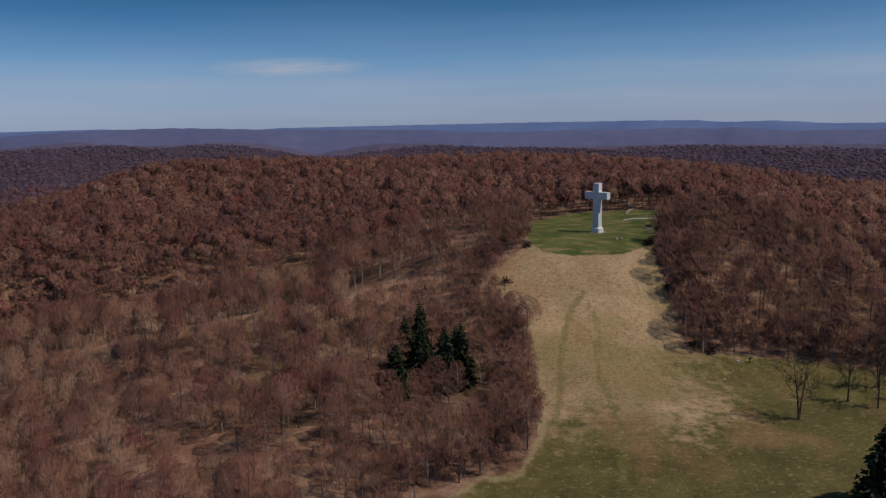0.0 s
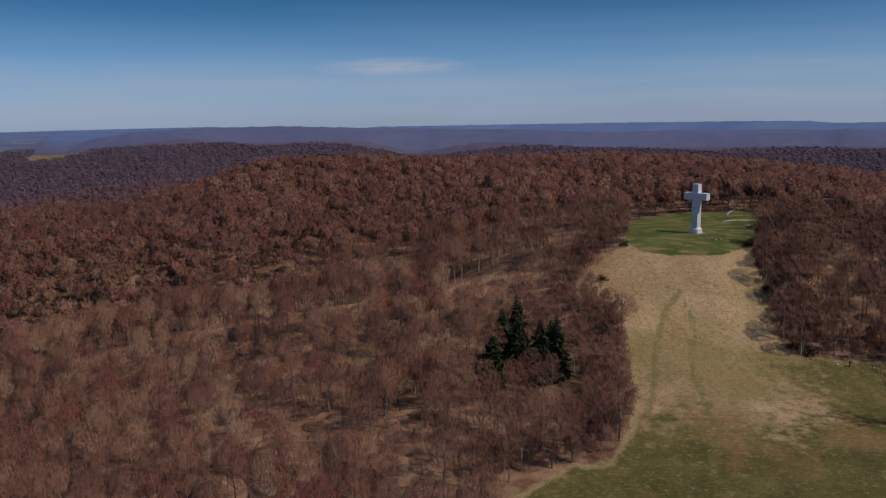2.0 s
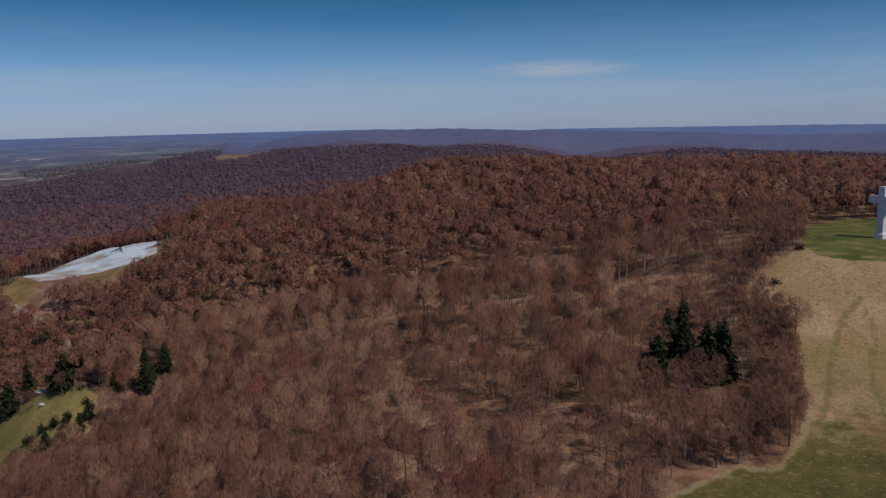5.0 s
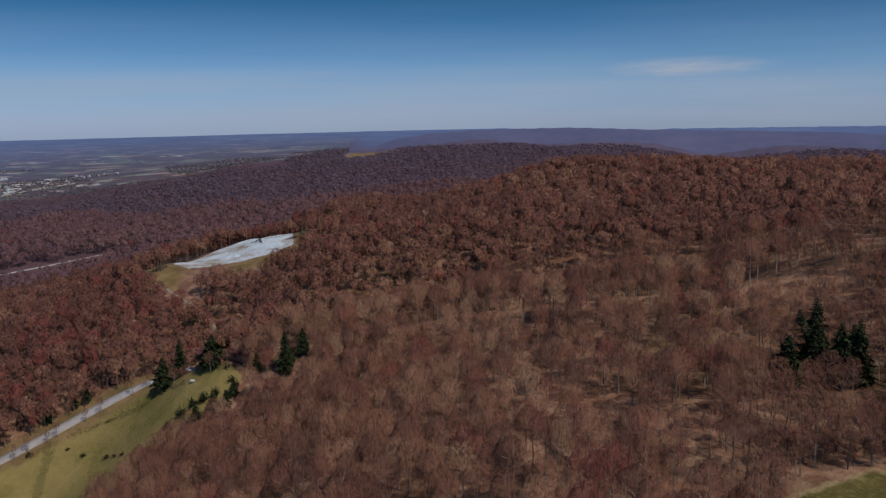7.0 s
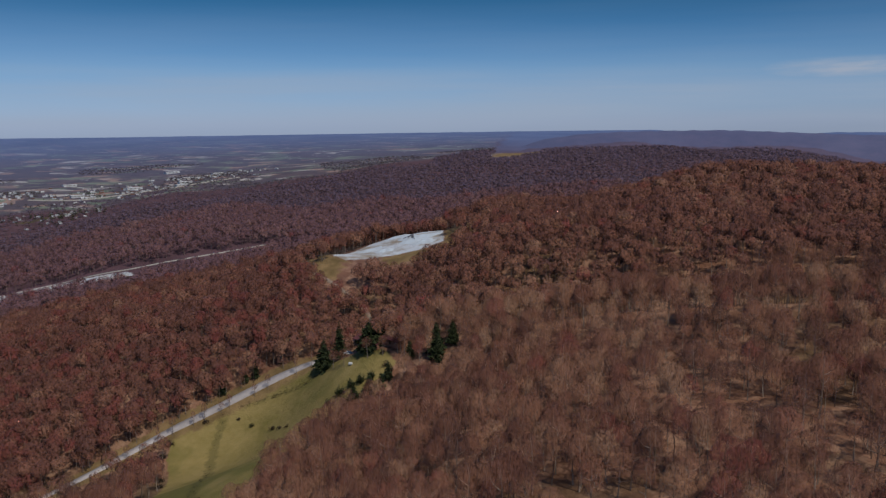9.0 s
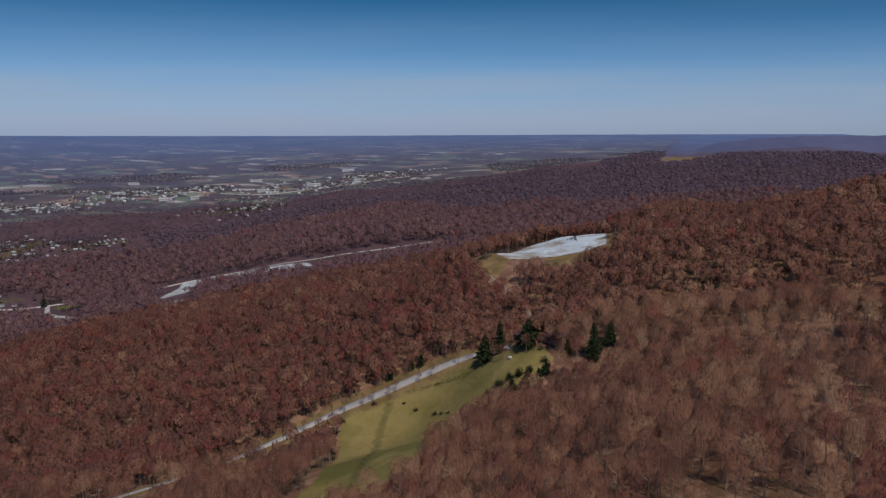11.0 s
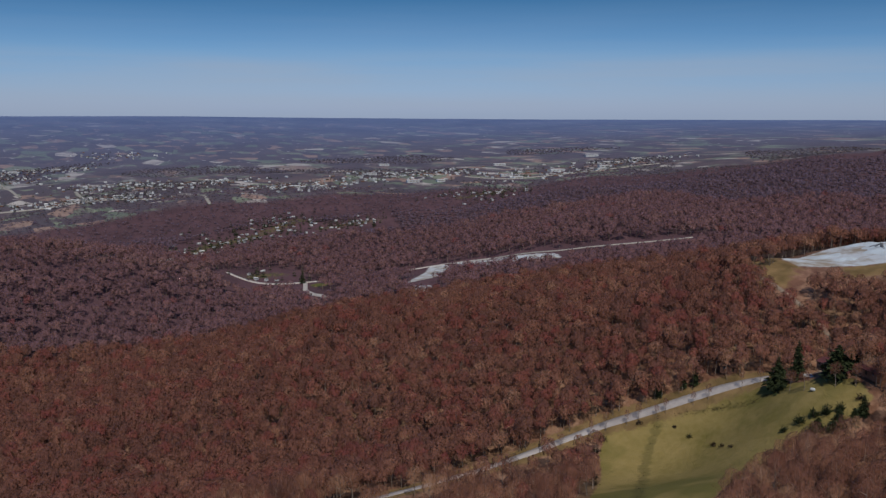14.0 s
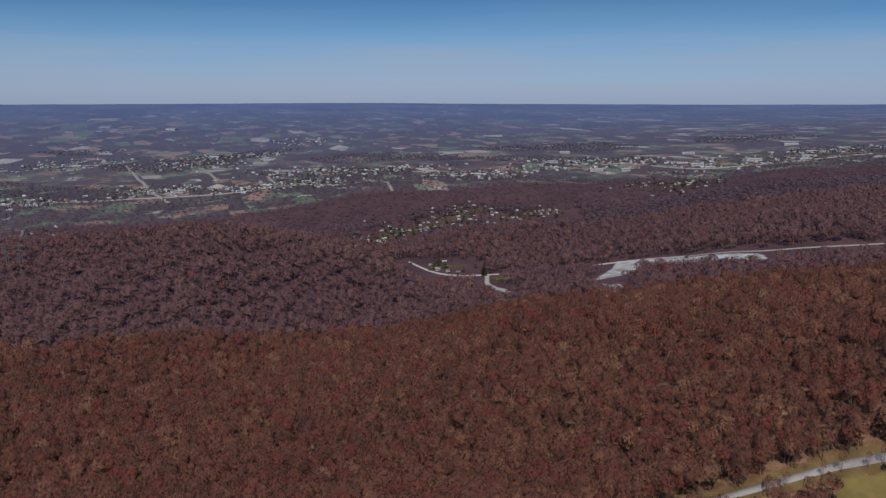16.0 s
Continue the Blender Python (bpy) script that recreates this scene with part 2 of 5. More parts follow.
def twig_material(name, ramp, open_=0.0, even=0.5, alone=False, grain=0.9, bud=(0.215, 0.050, 0.050)):
    """Bare twigs with their spring buds: every tree has a tone of its own, from grey through brown to tan, and maples redden."""
    m, add, link, bsdf = material(name, 0.9)
    geo = add("ShaderNodeNewGeometry")
    tones = add("ShaderNodeValToRGB")
    els = tones.color_ramp.elements
    els[0].position, els[0].color = 0.0, (*ramp[0], 1)
    els[1].position, els[1].color = 1.0, (*ramp[-1], 1)
    for k in range(1, len(ramp) - 1):
        els.new(k / (len(ramp) - 1)).color = (*ramp[k], 1)
    if alone:
        link(add("ShaderNodeObjectInfo").outputs["Random"], tones.inputs[0])
    else:
        link(attr(add, "tone"), tones.inputs[0])
    c = tones.outputs[0]
    if not alone:
        c = mix(add, link, times(add, link, attr(add, "red"), 0.8), c, bud)
    # lighter and darker sprays within a head
    c = mix(add, link, times(add, link, geo.outputs["Random Per Island"], 0.16), c, tuple(v * 1.25 for v in ramp[-2]))
    c = mix(add, link, times(add, link, place_noise(add, link, 0.35, 2.0), 0.15), c, tuple(v * 0.55 for v in ramp[1]))
    link(c, bsdf.inputs["Base Color"])
    # fine twigs take light from above all over as well as on the side turned to the sun
    up = add("ShaderNodeMix", data_type="VECTOR")
    up.inputs["Factor"].default_value = even
    link(geo.outputs["Normal"], up.inputs["A"])
    up.inputs["B"].default_value = (0, 0, 1)
    unit = add("ShaderNodeVectorMath", operation="NORMALIZE")
    link(up.outputs["Result"], unit.inputs[0])
    link(unit.outputs[0], bsdf.inputs["Normal"])
    if open_:
        gap = add("ShaderNodeBsdfTransparent")
        join = add("ShaderNodeMixShader")
        # sprays of twigs with air between them, drawn out along the upright branches
        fine = add("ShaderNodeMapRange", To_Min=max(open_ - 0.38, 0.0), To_Max=min(open_ + 0.34, 1.0))
        link(place_noise(add, link, grain, 3.0, 0.6, stretch=(1, 1, 0.3), low=0.38, high=0.60), fine.inputs[0])
        airy = add("ShaderNodeMix", data_type="FLOAT")
        link(attr(add, "air"), airy.inputs[0])
        airy.inputs[2].default_value = open_ * 0.5
        link(fine.outputs[0], airy.inputs[3])
        link(airy.outputs[0], join.inputs[0])
        link(bsdf.outputs[0], join.inputs[1])
        link(gap.outputs[0], join.inputs[2])
        link(join.outputs[0], m.node_tree.nodes["Material Output"].inputs["Surface"])
    return m


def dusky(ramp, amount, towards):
    """Twig tones of a farther wood, nearer to one dull hue, which past the hillside paints in haze."""
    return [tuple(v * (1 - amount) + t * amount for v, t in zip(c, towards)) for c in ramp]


LAND = ground_material()
BARK = simple("grey bark", (0.30, 0.255, 0.225), (0.13, 0.10, 0.085), 0.25)
TONES = [(0.076, 0.038, 0.034), (0.124, 0.054, 0.043), (0.174, 0.077, 0.057), (0.243, 0.123, 0.083), (0.314, 0.185, 0.125)]
NEAR_TWIGS = twig_material("near twigs", [tuple(v * 1.18 for v in c) for c in TONES], 0.86, 0.55, grain=2.2)
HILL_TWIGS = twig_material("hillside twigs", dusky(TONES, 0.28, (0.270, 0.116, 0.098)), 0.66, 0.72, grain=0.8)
# ridge, rim and plain twigs have mauve distance haze mixed into their colour
RIDGE_HAZE_TWIGS = twig_material("ridge twigs", dusky(TONES, 0.66, (0.196, 0.114, 0.150)), 0.62, 0.80, grain=0.4)
RIM_HAZE_TWIGS = twig_material("far ridge twigs", dusky(TONES, 0.88, (0.150, 0.112, 0.172)), 0.62, 0.88, grain=0.25)
PLAIN_HAZE_TWIGS = twig_material("plain twigs", dusky(TONES, 0.92, (0.118, 0.106, 0.144)), 0.62, 0.90, grain=0.25)
LONE_TWIGS = twig_material("single tree twigs", TONES[1:4], 0.92, 0.55, True, grain=2.2)
BUD_TWIGS = twig_material("crimson budding twigs", [(0.200, 0.040, 0.044), (0.235, 0.050, 0.055), (0.255, 0.066, 0.062)], 0.45, 0.45, True)
NEEDLES = simple("spruce needles", (0.040, 0.055, 0.022), (0.014, 0.022, 0.010), 0.8)
PINE = simple("pale pine needles", (0.105, 0.105, 0.032), (0.055, 0.060, 0.020), 0.8)
WHITE = simple("white painted steel", (0.74, 0.75, 0.77), (0.64, 0.66, 0.69), 0.5, 0.45)
CONCRETE = simple("grey concrete", (0.40, 0.39, 0.37), (0.25, 0.24, 0.23), 0.8)
GRAVEL = simple("pale gravel", (0.54, 0.52, 0.51), (0.38, 0.36, 0.35), 0.25, bump=0.4)
ASPHALT = simple("worn asphalt", (0.42, 0.40, 0.41), (0.29, 0.27, 0.28), 0.15)
DIRT = simple("packed dirt", (0.33, 0.27, 0.22), (0.20, 0.15, 0.12), 0.2, bump=0.3)
DARK_BARK = simple("dark bark", (0.13, 0.095, 0.075), (0.06, 0.045, 0.036), 0.6)
DARKWOOD = simple("dark timber", (0.06, 0.045, 0.035), (0.03, 0.024, 0.02), 2.0)
SIDING = simple("white siding", (0.62, 0.66, 0.70), (0.42, 0.45, 0.48), 0.6)
BRICK = simple("brown brick", (0.26, 0.14, 0.10), (0.16, 0.085, 0.06), 0.9)
SHINGLE = simple("russet shingles", (0.17, 0.092, 0.065), (0.11, 0.06, 0.045), 1.0)
SLATE = simple("grey roofing", (0.22, 0.22, 0.24), (0.12, 0.12, 0.13), 0.5)
MAROON = simple("maroon roofing", (0.13, 0.045, 0.05), (0.07, 0.03, 0.035), 0.8)
PALE_ROOF = simple("pale sheet roofing", (0.72, 0.74, 0.76), (0.52, 0.54, 0.57), 0.2, 0.6)
PANE = simple("dark window glass", (0.03, 0.035, 0.04), (0.02, 0.02, 0.025), 1.0, 0.15)
SHRUB = simple("dark shrub twigs", (0.060, 0.042, 0.026), (0.028, 0.022, 0.013), 0.9)
EVERSHRUB = simple("olive shrub leaves", (0.060, 0.060, 0.022), (0.028, 0.030, 0.012), 0.9)

# ---- land ----
NEAR_HEIGHTS = dict(
    knob=(57, 307, 0.1), knob_west=(29, 284, -3.2), knob_east=(72, 287, -3.8), knob_back=(53, 359, -1), knob_ne=(98, 350, 0.6),
    clear_upper=(40, 249, -17.5), meadow_kink=(24, 200, -29.6), meadow_foot=(24, 163, -33.6), meadow_east=(85, 191, -30.2),
    east_edge=(73, 237, -24.1), below=(0, 0, -40.6), east_wood=(110, 22, -34), east_rise=(154, 330, -9.8), east_crest=(217, 444, -13.1),
    spruces=(-7, 226, -28.5), plateau_n=(-74, 601, 1.9), plateau_nw=(-191, 539, 0.2), plateau_ne=(48, 614, 1.2), plateau_e=(145, 530, -2.9),
    west_slope=(-66, 358, -14.2), west_foot=(-34, 167, -35.1), west_low=(-96, 179, -40.6), west_low2=(-82, 141, -42.8), mid_slope=(-132, 330, -20.8),
)
VALE_HEIGHTS = dict(
    quarry_floor=(-387, 394, -41), quarry_mid=(-378, 428, -39.5), quarry_back=(-367, 458, -37), quarry_rim=(-345, 482, -30),
    field_top=(-210, 249, -59.3), field_house=(-258, 245, -68.1), field_mid=(-230, 226, -71.4), shed=(-314, 254, -80.2), yard=(-300, 273, -78),
    yard_back=(-285, 289, -72.5), field_low=(-343, 204, -107.7), field_bush=(-286, 223, -95.6), road_turn=(-330, 230, -95.6),
    field_s=(-235, 155, -85.5), field_ss=(-226, 110, -92), road_s=(-315, 53, -107.7), spur_a=(-439, 96, -139.6), spur_b=(-544, 28, -139.6),
    spur_c=(-391, 21, -129.7), spur_d=(-418, -128, -127.5), spur_crest_a=(-436, 338, -70.3), spur_crest_b=(-517, 265, -92.3),
    spur_crest_c=(-632, 176, -118.7), quarry_w=(-391, 382, -48.3), quarry_e=(-317, 411, -30.7), road_bend=(-435, 376, -59.3),
    wood_saddle=(-257, 314, -49.4), cove=(-290, 516, -26.3),
)
FAR_HEIGHTS = dict(
    yard_white=(-919, 381, -141.8), crossroads=(-840, 211, -141.8), low_road=(-773, 204, -133), hamlet=(-1190, 403, -120.9),
    suburb=(-1335, 644, -101.1), town=(-1484, 227, -105.5), town_s=(-1350, 224, -122), town_n=(-1793, 1302, -81.3), farms=(-2630, 78, -122),
    town_sw=(-1630, -176, -138.5), west_hill=(-920, -75, -87), west_hill_s=(-880, -235, -95), west_hill_n=(-892, 18, -104),
    saddle=(-770, 121, -150.6), gully=(-680, 15, -150.6), gully_s=(-648, -160, -146.2), behind_hill=(-1130, -110, -150), flank_a=(-858, 1116, -42.8),
    flank_b=(-1084, 908, -74.7), flank_c=(-935, 946, -58.2), flank_d=(-800, 517, -87.9), hollow=(-462, 770, -80.2), hollow_n=(-220, 935, -80.2),
    ridge=(-658, 1513, -9.8), ridge_w=(-848, 1414, -17.5), back_ridge=(0, 2090, -27.4),
)
RIM_HEIGHTS = dict(
    dale_a=(-641, 255, -114.4), dale_b=(-597, 314, -102.0), dale_c=(-548, 368, -89.5), dale_d=(-508, 401, -78.5), dale_e=(-852, 110, -136.0),
    dale_f=(-820, 159, -146.3), dale_g=(-877, 81, -121.4), crest_h=(-172, 506, -4.0), crest_i=(-85, 527, -0.2),
    back_ridge_e=(550, 1870, -25.2), hollow_e=(385, 935, -75.8), lake_vale=(651, 3232, -86.8), rim_n=(-1320, 4620, -1), rim_ne=(1100, 4950, -3.2),
    rim_e=(3300, 3630, -1), rim_nw=(-3630, 3630, -7.6), rim_w=(-5170, 770, 9), rim_wnw=(-4840, 2200, 1), rim_sw=(-4950, -1650, 11),
    south=(0, -440, -56), south_east=(440, -330, -45), south_west=(-440, -550, -122), far_south=(0, -2750, -89), far_se=(2750, -1650, -56),
    far_ssw=(-2750, -2750, -111), plain_mid=(-3520, 1540, -72.5), plain_s=(-3080, -770, -86.8),
)


def terrain_function(points, soft=45.0):
    """A smooth land surface through the spot heights."""
    p = np.array(points, float)
    k = lambda d2: np.sqrt(d2 + soft * soft)
    n = len(p)
    a = np.zeros((n + 1, n + 1))
    a[:n, :n] = k(((p[:, None, :2] - p[None, :, :2]) ** 2).sum(-1)) + np.eye(n) * 0.5
    a[n, :n] = a[:n, n] = 1
    w = np.linalg.solve(a, np.r_[p[:, 2], 0])

    def height(x, y):
        x, y = np.asarray(x, float), np.asarray(y, float)
        z = np.full(x.shape, w[n])
        for (px, py, _), wi in zip(p, w[:n]):
            z += wi * k((x - px) ** 2 + (y - py) ** 2)
        r = np.hypot(x, y)
        far = np.clip((r - 250) / 900, 0, 1)
        far = far * np.clip((3000 - r) / 1500, 0.12, 1)
        z += far * (5 * np.sin(x / 83 + 2 * np.sin(y / 131)) * np.cos(y / 97 + 1) + 2 * np.sin(x / 37 + y / 51))
        # a wooded spur west of the knob, and the hollow behind it
        along = np.clip((-x - 5) / 50, 0, 1) * np.clip((x + 260) / 60, 0, 1)
        z += along * (4.5 * np.exp(-((y - 272 - 0.05 * x) / 16) ** 2) - 11 * np.exp(-((y - 316 - 0.08 * x) / 20) ** 2))
        # the ridges behind: a wooded swell, a long haze-violet ridge and the haze-pale rim of hills
        az = np.degrees(np.arctan2(-x, y))
        north = np.clip((32 - az) / 5, 0, 1) * np.clip((az + 60) / 10, 0, 1)
        west = np.clip((az - 14) / 8, 0, 1)
        z -= north * (np.clip((r - 1800) / 300, 0, 1) * 30 * (1 - west * np.clip((r - 3100) / 500, 0, 1)) + np.clip((r - 3300) / 500, 0, 1) * 35 * (1 - west))
        z -= 16 * np.exp(-((az - 8.5) / 2.6) ** 2) * np.clip((r - 1250) / 300, 0, 1)
        for (where, tops), at, wide in RIDGES:
            top = np.interp(az, where, tops) + 0.9 * np.sin(az * 4.1 + at) + 0.5 * np.sin(az * 9.7)
            z = np.where(r > 1500, np.maximum(z, (top + 150) * np.exp(-((r - at) / wide) ** 2) - 150), z)
        return z
    return height


RIDGES = [(((-44, -3.1, -1.2, 0.7, 4.1, 5.7, 7.2, 8.7, 10.3, 12.1, 14, 15.8, 17.6, 19.4, 21.2, 22.2, 23.5, 24.6, 26.2, 27.8, 30.9, 33, 36),
            (-38, -38, -31, -25, -22, -28, -36, -44, -30, -16, -11, -10, -13, -13, -10, -7, 0, -2, -6, -10, -18, -60, -150)), 2000, 300),
          (((-44, -24.4, -22.4, -20.8, -18.8, -17.5, -15.8, -12.3, -8.7, -5, -3.1, -1.2, 0.7, 3.2, 6.4, 10.2, 13.9, 17.6, 21.1, 24.5, 27, 29.5, 32, 36),
            (-34, -34, -36, -30, -21, -26, -22, -23, -21, -26, -23, -20, -13, -9, -5, -1, 7, 15, 14, 11, 3, -14, -60, -150)), 3000, 420),
          (((-44, -24.4, -22.3, -21.1, -19.8, -18.1, -16.5, -12.3, -8.7, -5, -1.2, 3.2, 11.3, 20, 30),
            (-46, -43, -31, -25, -28, -29, -17, -14, -15, -13, -14, -14, -14, -60, -150)), 4600, 380)]


height = terrain_function([*NEAR_HEIGHTS.values(), *VALE_HEIGHTS.values(), *FAR_HEIGHTS.values(), *RIM_HEIGHTS.values()])

MEADOW = [(36, 345), (54, 366), (79, 366), (100, 357), (79, 304), (72, 286), (71, 267), (71, 252), (70, 242), (72, 233), (83, 233), (96, 229),
          (108, 224), (122, 214), (120, 150), (100, 110), (0, 115), (-10, 150), (7, 169), (16, 171), (22, 185), (24, 196), (25, 213), (25, 229), (25, 239), (22, 251), (16, 267), (21, 279), (30, 288)]
LAWN = [(34, 346), (54, 367), (79, 367), (101, 357), (88, 326), (71, 288), (61, 281), (43, 279), (34, 282), (30, 292)]
FIELD = [(-283, 251), (-262, 249), (-239, 248), (-228, 243), (-229, 232), (-238, 221), (-240, 216), (-238, 195), (-219, 150), (-208, 115), (-240, 95), (-255, 125),
         (-310, 177), (-328, 189), (-339, 201), (-335, 213), (-325, 227), (-310, 242), (-296, 252)]
QUARRY = [(-398, 385), (-400, 415), (-392, 445), (-370, 465), (-345, 440), (-318, 404), (-326, 395), (-352, 379), (-368, 363), (-386, 368)]
BANK_WEST = [(-400, 352), (-412, 372), (-404, 390), (-386, 368), (-366, 362), (-356, 337), (-374, 332)]
BANK_EAST = [(-368, 466), (-350, 488), (-318, 450), (-298, 415), (-304, 385), (-338, 366), (-352, 379), (-326, 395), (-318, 404), (-345, 442)]
ROAD = [(-321, 55), (-340, 88), (-350, 120), (-352, 150), (-351, 180), (-344, 203), (-335, 218), (-327, 229), (-312, 245), (-292, 260)]
LANE = [(-292, 260), (-285, 280), (-300, 308), (-313, 323), (-348, 333), (-381, 341), (-411, 353), (-432, 372)]
HIGHWAY = [(-937, 148), (-905, 162), (-895, 184), (-898, 222), (-901, 263), (-915, 311), (-922, 350), (-912, 382), (-878, 402), (-816, 415), (-731, 440), (-697, 483), (-671, 526), (-655, 560)]
SPUR_ROAD = [(-892, 222), (-850, 208), (-800, 202), (-760, 202)]
WHITE_YARD = [(-916, 384), (-878, 399), (-818, 411), (-727, 436), (-700, 427), (-773, 399), (-838, 374), (-790, 330), (-769, 288), (-788, 300), (-862, 351)]
LOW_YARD = [(-753, 279), (-735, 297), (-696, 283), (-721, 270)]
RIDGE_PATCH = [(-899, 1365), (-990, 1592), (-885, 1560), (-868, 1500), (-870, 1417)]
VILLAGES = [((-1055, 108), (-1162, 170), 30, 26), ((-1162, 170), (-1196, 244), 26, 18), ((-1205, 260), (-1261, 332), 24, 22), ((-1184, 337), (-1190, 425), 18, 16), ((-1259, 605), (-1334, 745), 26, 26), ((-925, 170), (-950, 210), 14, 4)]
FIELD_DITCH = [(-320, 227), (-305, 236), (-297, 239), (-285, 242), (-277, 245)]
FIELD_RUT = [(-326, 223), (-321, 217), (-313, 205), (-285, 178), (-255, 151), (-233, 130)]
TRACK_A = [(45, 261), (39, 252), (35, 240), (33, 229), (31, 215), (29, 203), (26, 192)]
TRACK_B = [(44, 258), (46, 250), (46, 242), (43, 231), (42, 220), (42, 209), (42, 196), (41, 184), (37, 165)]


def to_line(x, y, line, closed=False):
    """How far points lie from a broken line."""
    best = np.full(np.shape(x), 1e9)
    pts = list(line) + ([line[0]] if closed else [])
    for (ax, ay), (bx, by) in zip(pts, pts[1:]):
        dx, dy = bx - ax, by - ay
        s = np.clip(((x - ax) * dx + (y - ay) * dy) / (dx * dx + dy * dy), 0, 1)
        best = np.minimum(best, np.hypot(x - ax - s * dx, y - ay - s * dy))
    return best


def inside(x, y, outline):
    """How far points lie inside an outline; outside it is negative."""
    odd = np.zeros(np.shape(x), bool)
    for (ax, ay), (bx, by) in zip(outline, outline[1:] + outline[:1]):
        if ay != by:
            odd ^= ((ay > y) != (by > y)) & (x < (bx - ax) * (y - ay) / (by - ay) + ax)
    d = to_line(x, y, outline, True)
    return np.where(odd, d, -d)


def plain_amount(x, y):
    """1 on the farmed plain to the west and north-west, 0 on the wooded hills."""
    a = np.degrees(np.arctan2(-x, y))
    r = np.hypot(x, y)
    start = np.interp(a, [-180, 28, 33, 38, 50, 62, 75, 84, 92, 104, 130, 180], [9000, 9000, 2300, 1560, 1420, 1330, 1270, 1240, 1200, 1240, 1500, 9000])
    return np.clip((r - start) / 90 + 0.5, 0, 1)


def zone(d, soft):
    return np.clip(0.5 + d / (2 * soft), 0, 1)


def link_mesh(name, verts, faces, material_, smooth=False):
    """A mesh object from arrays of places and of triangles or quads."""
    me = bpy.data.meshes.new(name)
    verts, faces = np.asarray(verts, np.float32), np.asarray(faces, np.int32)
    k = faces.shape[1]
    me.vertices.add(len(verts))
    me.vertices.foreach_set("co", verts.ravel())
    me.loops.add(faces.size)
    me.loops.foreach_set("vertex_index", faces.ravel())
    me.polygons.add(len(faces))
    me.polygons.foreach_set("loop_start", np.arange(len(faces), dtype=np.int32) * k)
    me.polygons.foreach_set("use_smooth", np.full(len(faces), smooth))
    me.update(calc_edges=True)
    me.materials.append(material_)
    return new(name, me)


def build_ground():
    az = np.radians(np.r_[np.arange(-42, 116, 0.39), np.arange(116, 318, 4.0)])
    rr = np.r_[0.02, np.arange(6, 100, 8.0), np.arange(100, 440, 2.5), 440 * 1.0125 ** np.arange(195)]
    rr = np.r_[rr[rr < 4930], 4940.0]
    n, k = len(rr), len(az)
    r, a = np.meshgrid(rr, az, indexing="ij")
    x, y = -np.sin(a) * r, np.cos(a) * r
    z = height(x, y)
    verts = np.stack([x, y, z], -1).reshape(-1, 3)
    i, j = np.meshgrid(np.arange(n - 1), np.arange(k), indexing="ij")
    j2 = (j + 1) % k
    faces = np.stack([i * k + j, i * k + j2, (i + 1) * k + j2, (i + 1) * k + j], -1).reshape(-1, 4)[:, ::-1]
    verts = np.vstack([verts, [0, 0, float(height(0.0, 0.0))]])
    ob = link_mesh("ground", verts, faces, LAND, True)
    me = ob.data
    x, y = verts[:, 0].astype(float), verts[:, 1].astype(float)
    far = np.hypot(x, y)
    zones = {
        "meadow": zone(inside(x, y, MEADOW), 3), "lawn": np.maximum(zone(inside(x, y, LAWN), 2.5), np.maximum.reduce([0.66 * zone(11 - np.hypot(x + 258, y - 242), 6), 0.8 * zone(15 - np.hypot(x + 872, y - 234), 6), 0.5 * np.maximum.reduce([zone(20 - to_line(x, y, v[:2]), 14) for v in VILLAGES])])), "field": zone(inside(x, y, FIELD), 3),
        "stone": np.maximum.reduce([zone(inside(x, y, QUARRY), 4), zone(inside(x, y, WHITE_YARD), 8), zone(inside(x, y, LOW_YARD), 7)]),
        "khaki": np.maximum.reduce([zone(inside(x, y, BANK_WEST), 8), zone(inside(x, y, BANK_EAST), 8), zone(inside(x, y, RIDGE_PATCH), 15),
                                    zone(8 - to_line(x, y, ROAD), 4)]),
        "rut": np.maximum(zone(2.2 - to_line(x, y, FIELD_RUT), 2.2), zone(1.0 - to_line(x, y, FIELD_DITCH), 2.0)),
        "brim": zone(0.8 - to_line(x, y, [(-10, 150), (7, 169), (16, 171), (22, 185), (24, 196), (25, 213), (25, 229)]), 1.0),
        "scar": zone(inside(x, y, RIDGE_PATCH), 15),
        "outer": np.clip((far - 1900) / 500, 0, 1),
        "green": np.clip(np.maximum((212 - y) / 38 + 0.12 * np.sin(x / 5), (x - 50) / 36 * np.clip((240 - y) / 14, 0, 1)), 0, 1),
        "track": np.maximum(zone(0.9 - to_line(x, y, TRACK_A), 1.2), zone(0.9 - to_line(x, y, TRACK_B), 1.2)),
        # the painted blue haze strengthens with distance over hills and plain
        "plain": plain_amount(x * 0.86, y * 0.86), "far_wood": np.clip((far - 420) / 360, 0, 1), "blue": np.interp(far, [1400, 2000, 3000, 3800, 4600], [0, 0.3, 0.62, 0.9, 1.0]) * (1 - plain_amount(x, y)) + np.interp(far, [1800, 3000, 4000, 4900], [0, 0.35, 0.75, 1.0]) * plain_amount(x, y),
    }
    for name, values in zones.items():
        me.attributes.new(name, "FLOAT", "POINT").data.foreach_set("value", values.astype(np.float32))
    return tagged(ob, "rolling land of leaf litter, meadow, field and farmed plain", "ground", kind="structure")


build_ground()


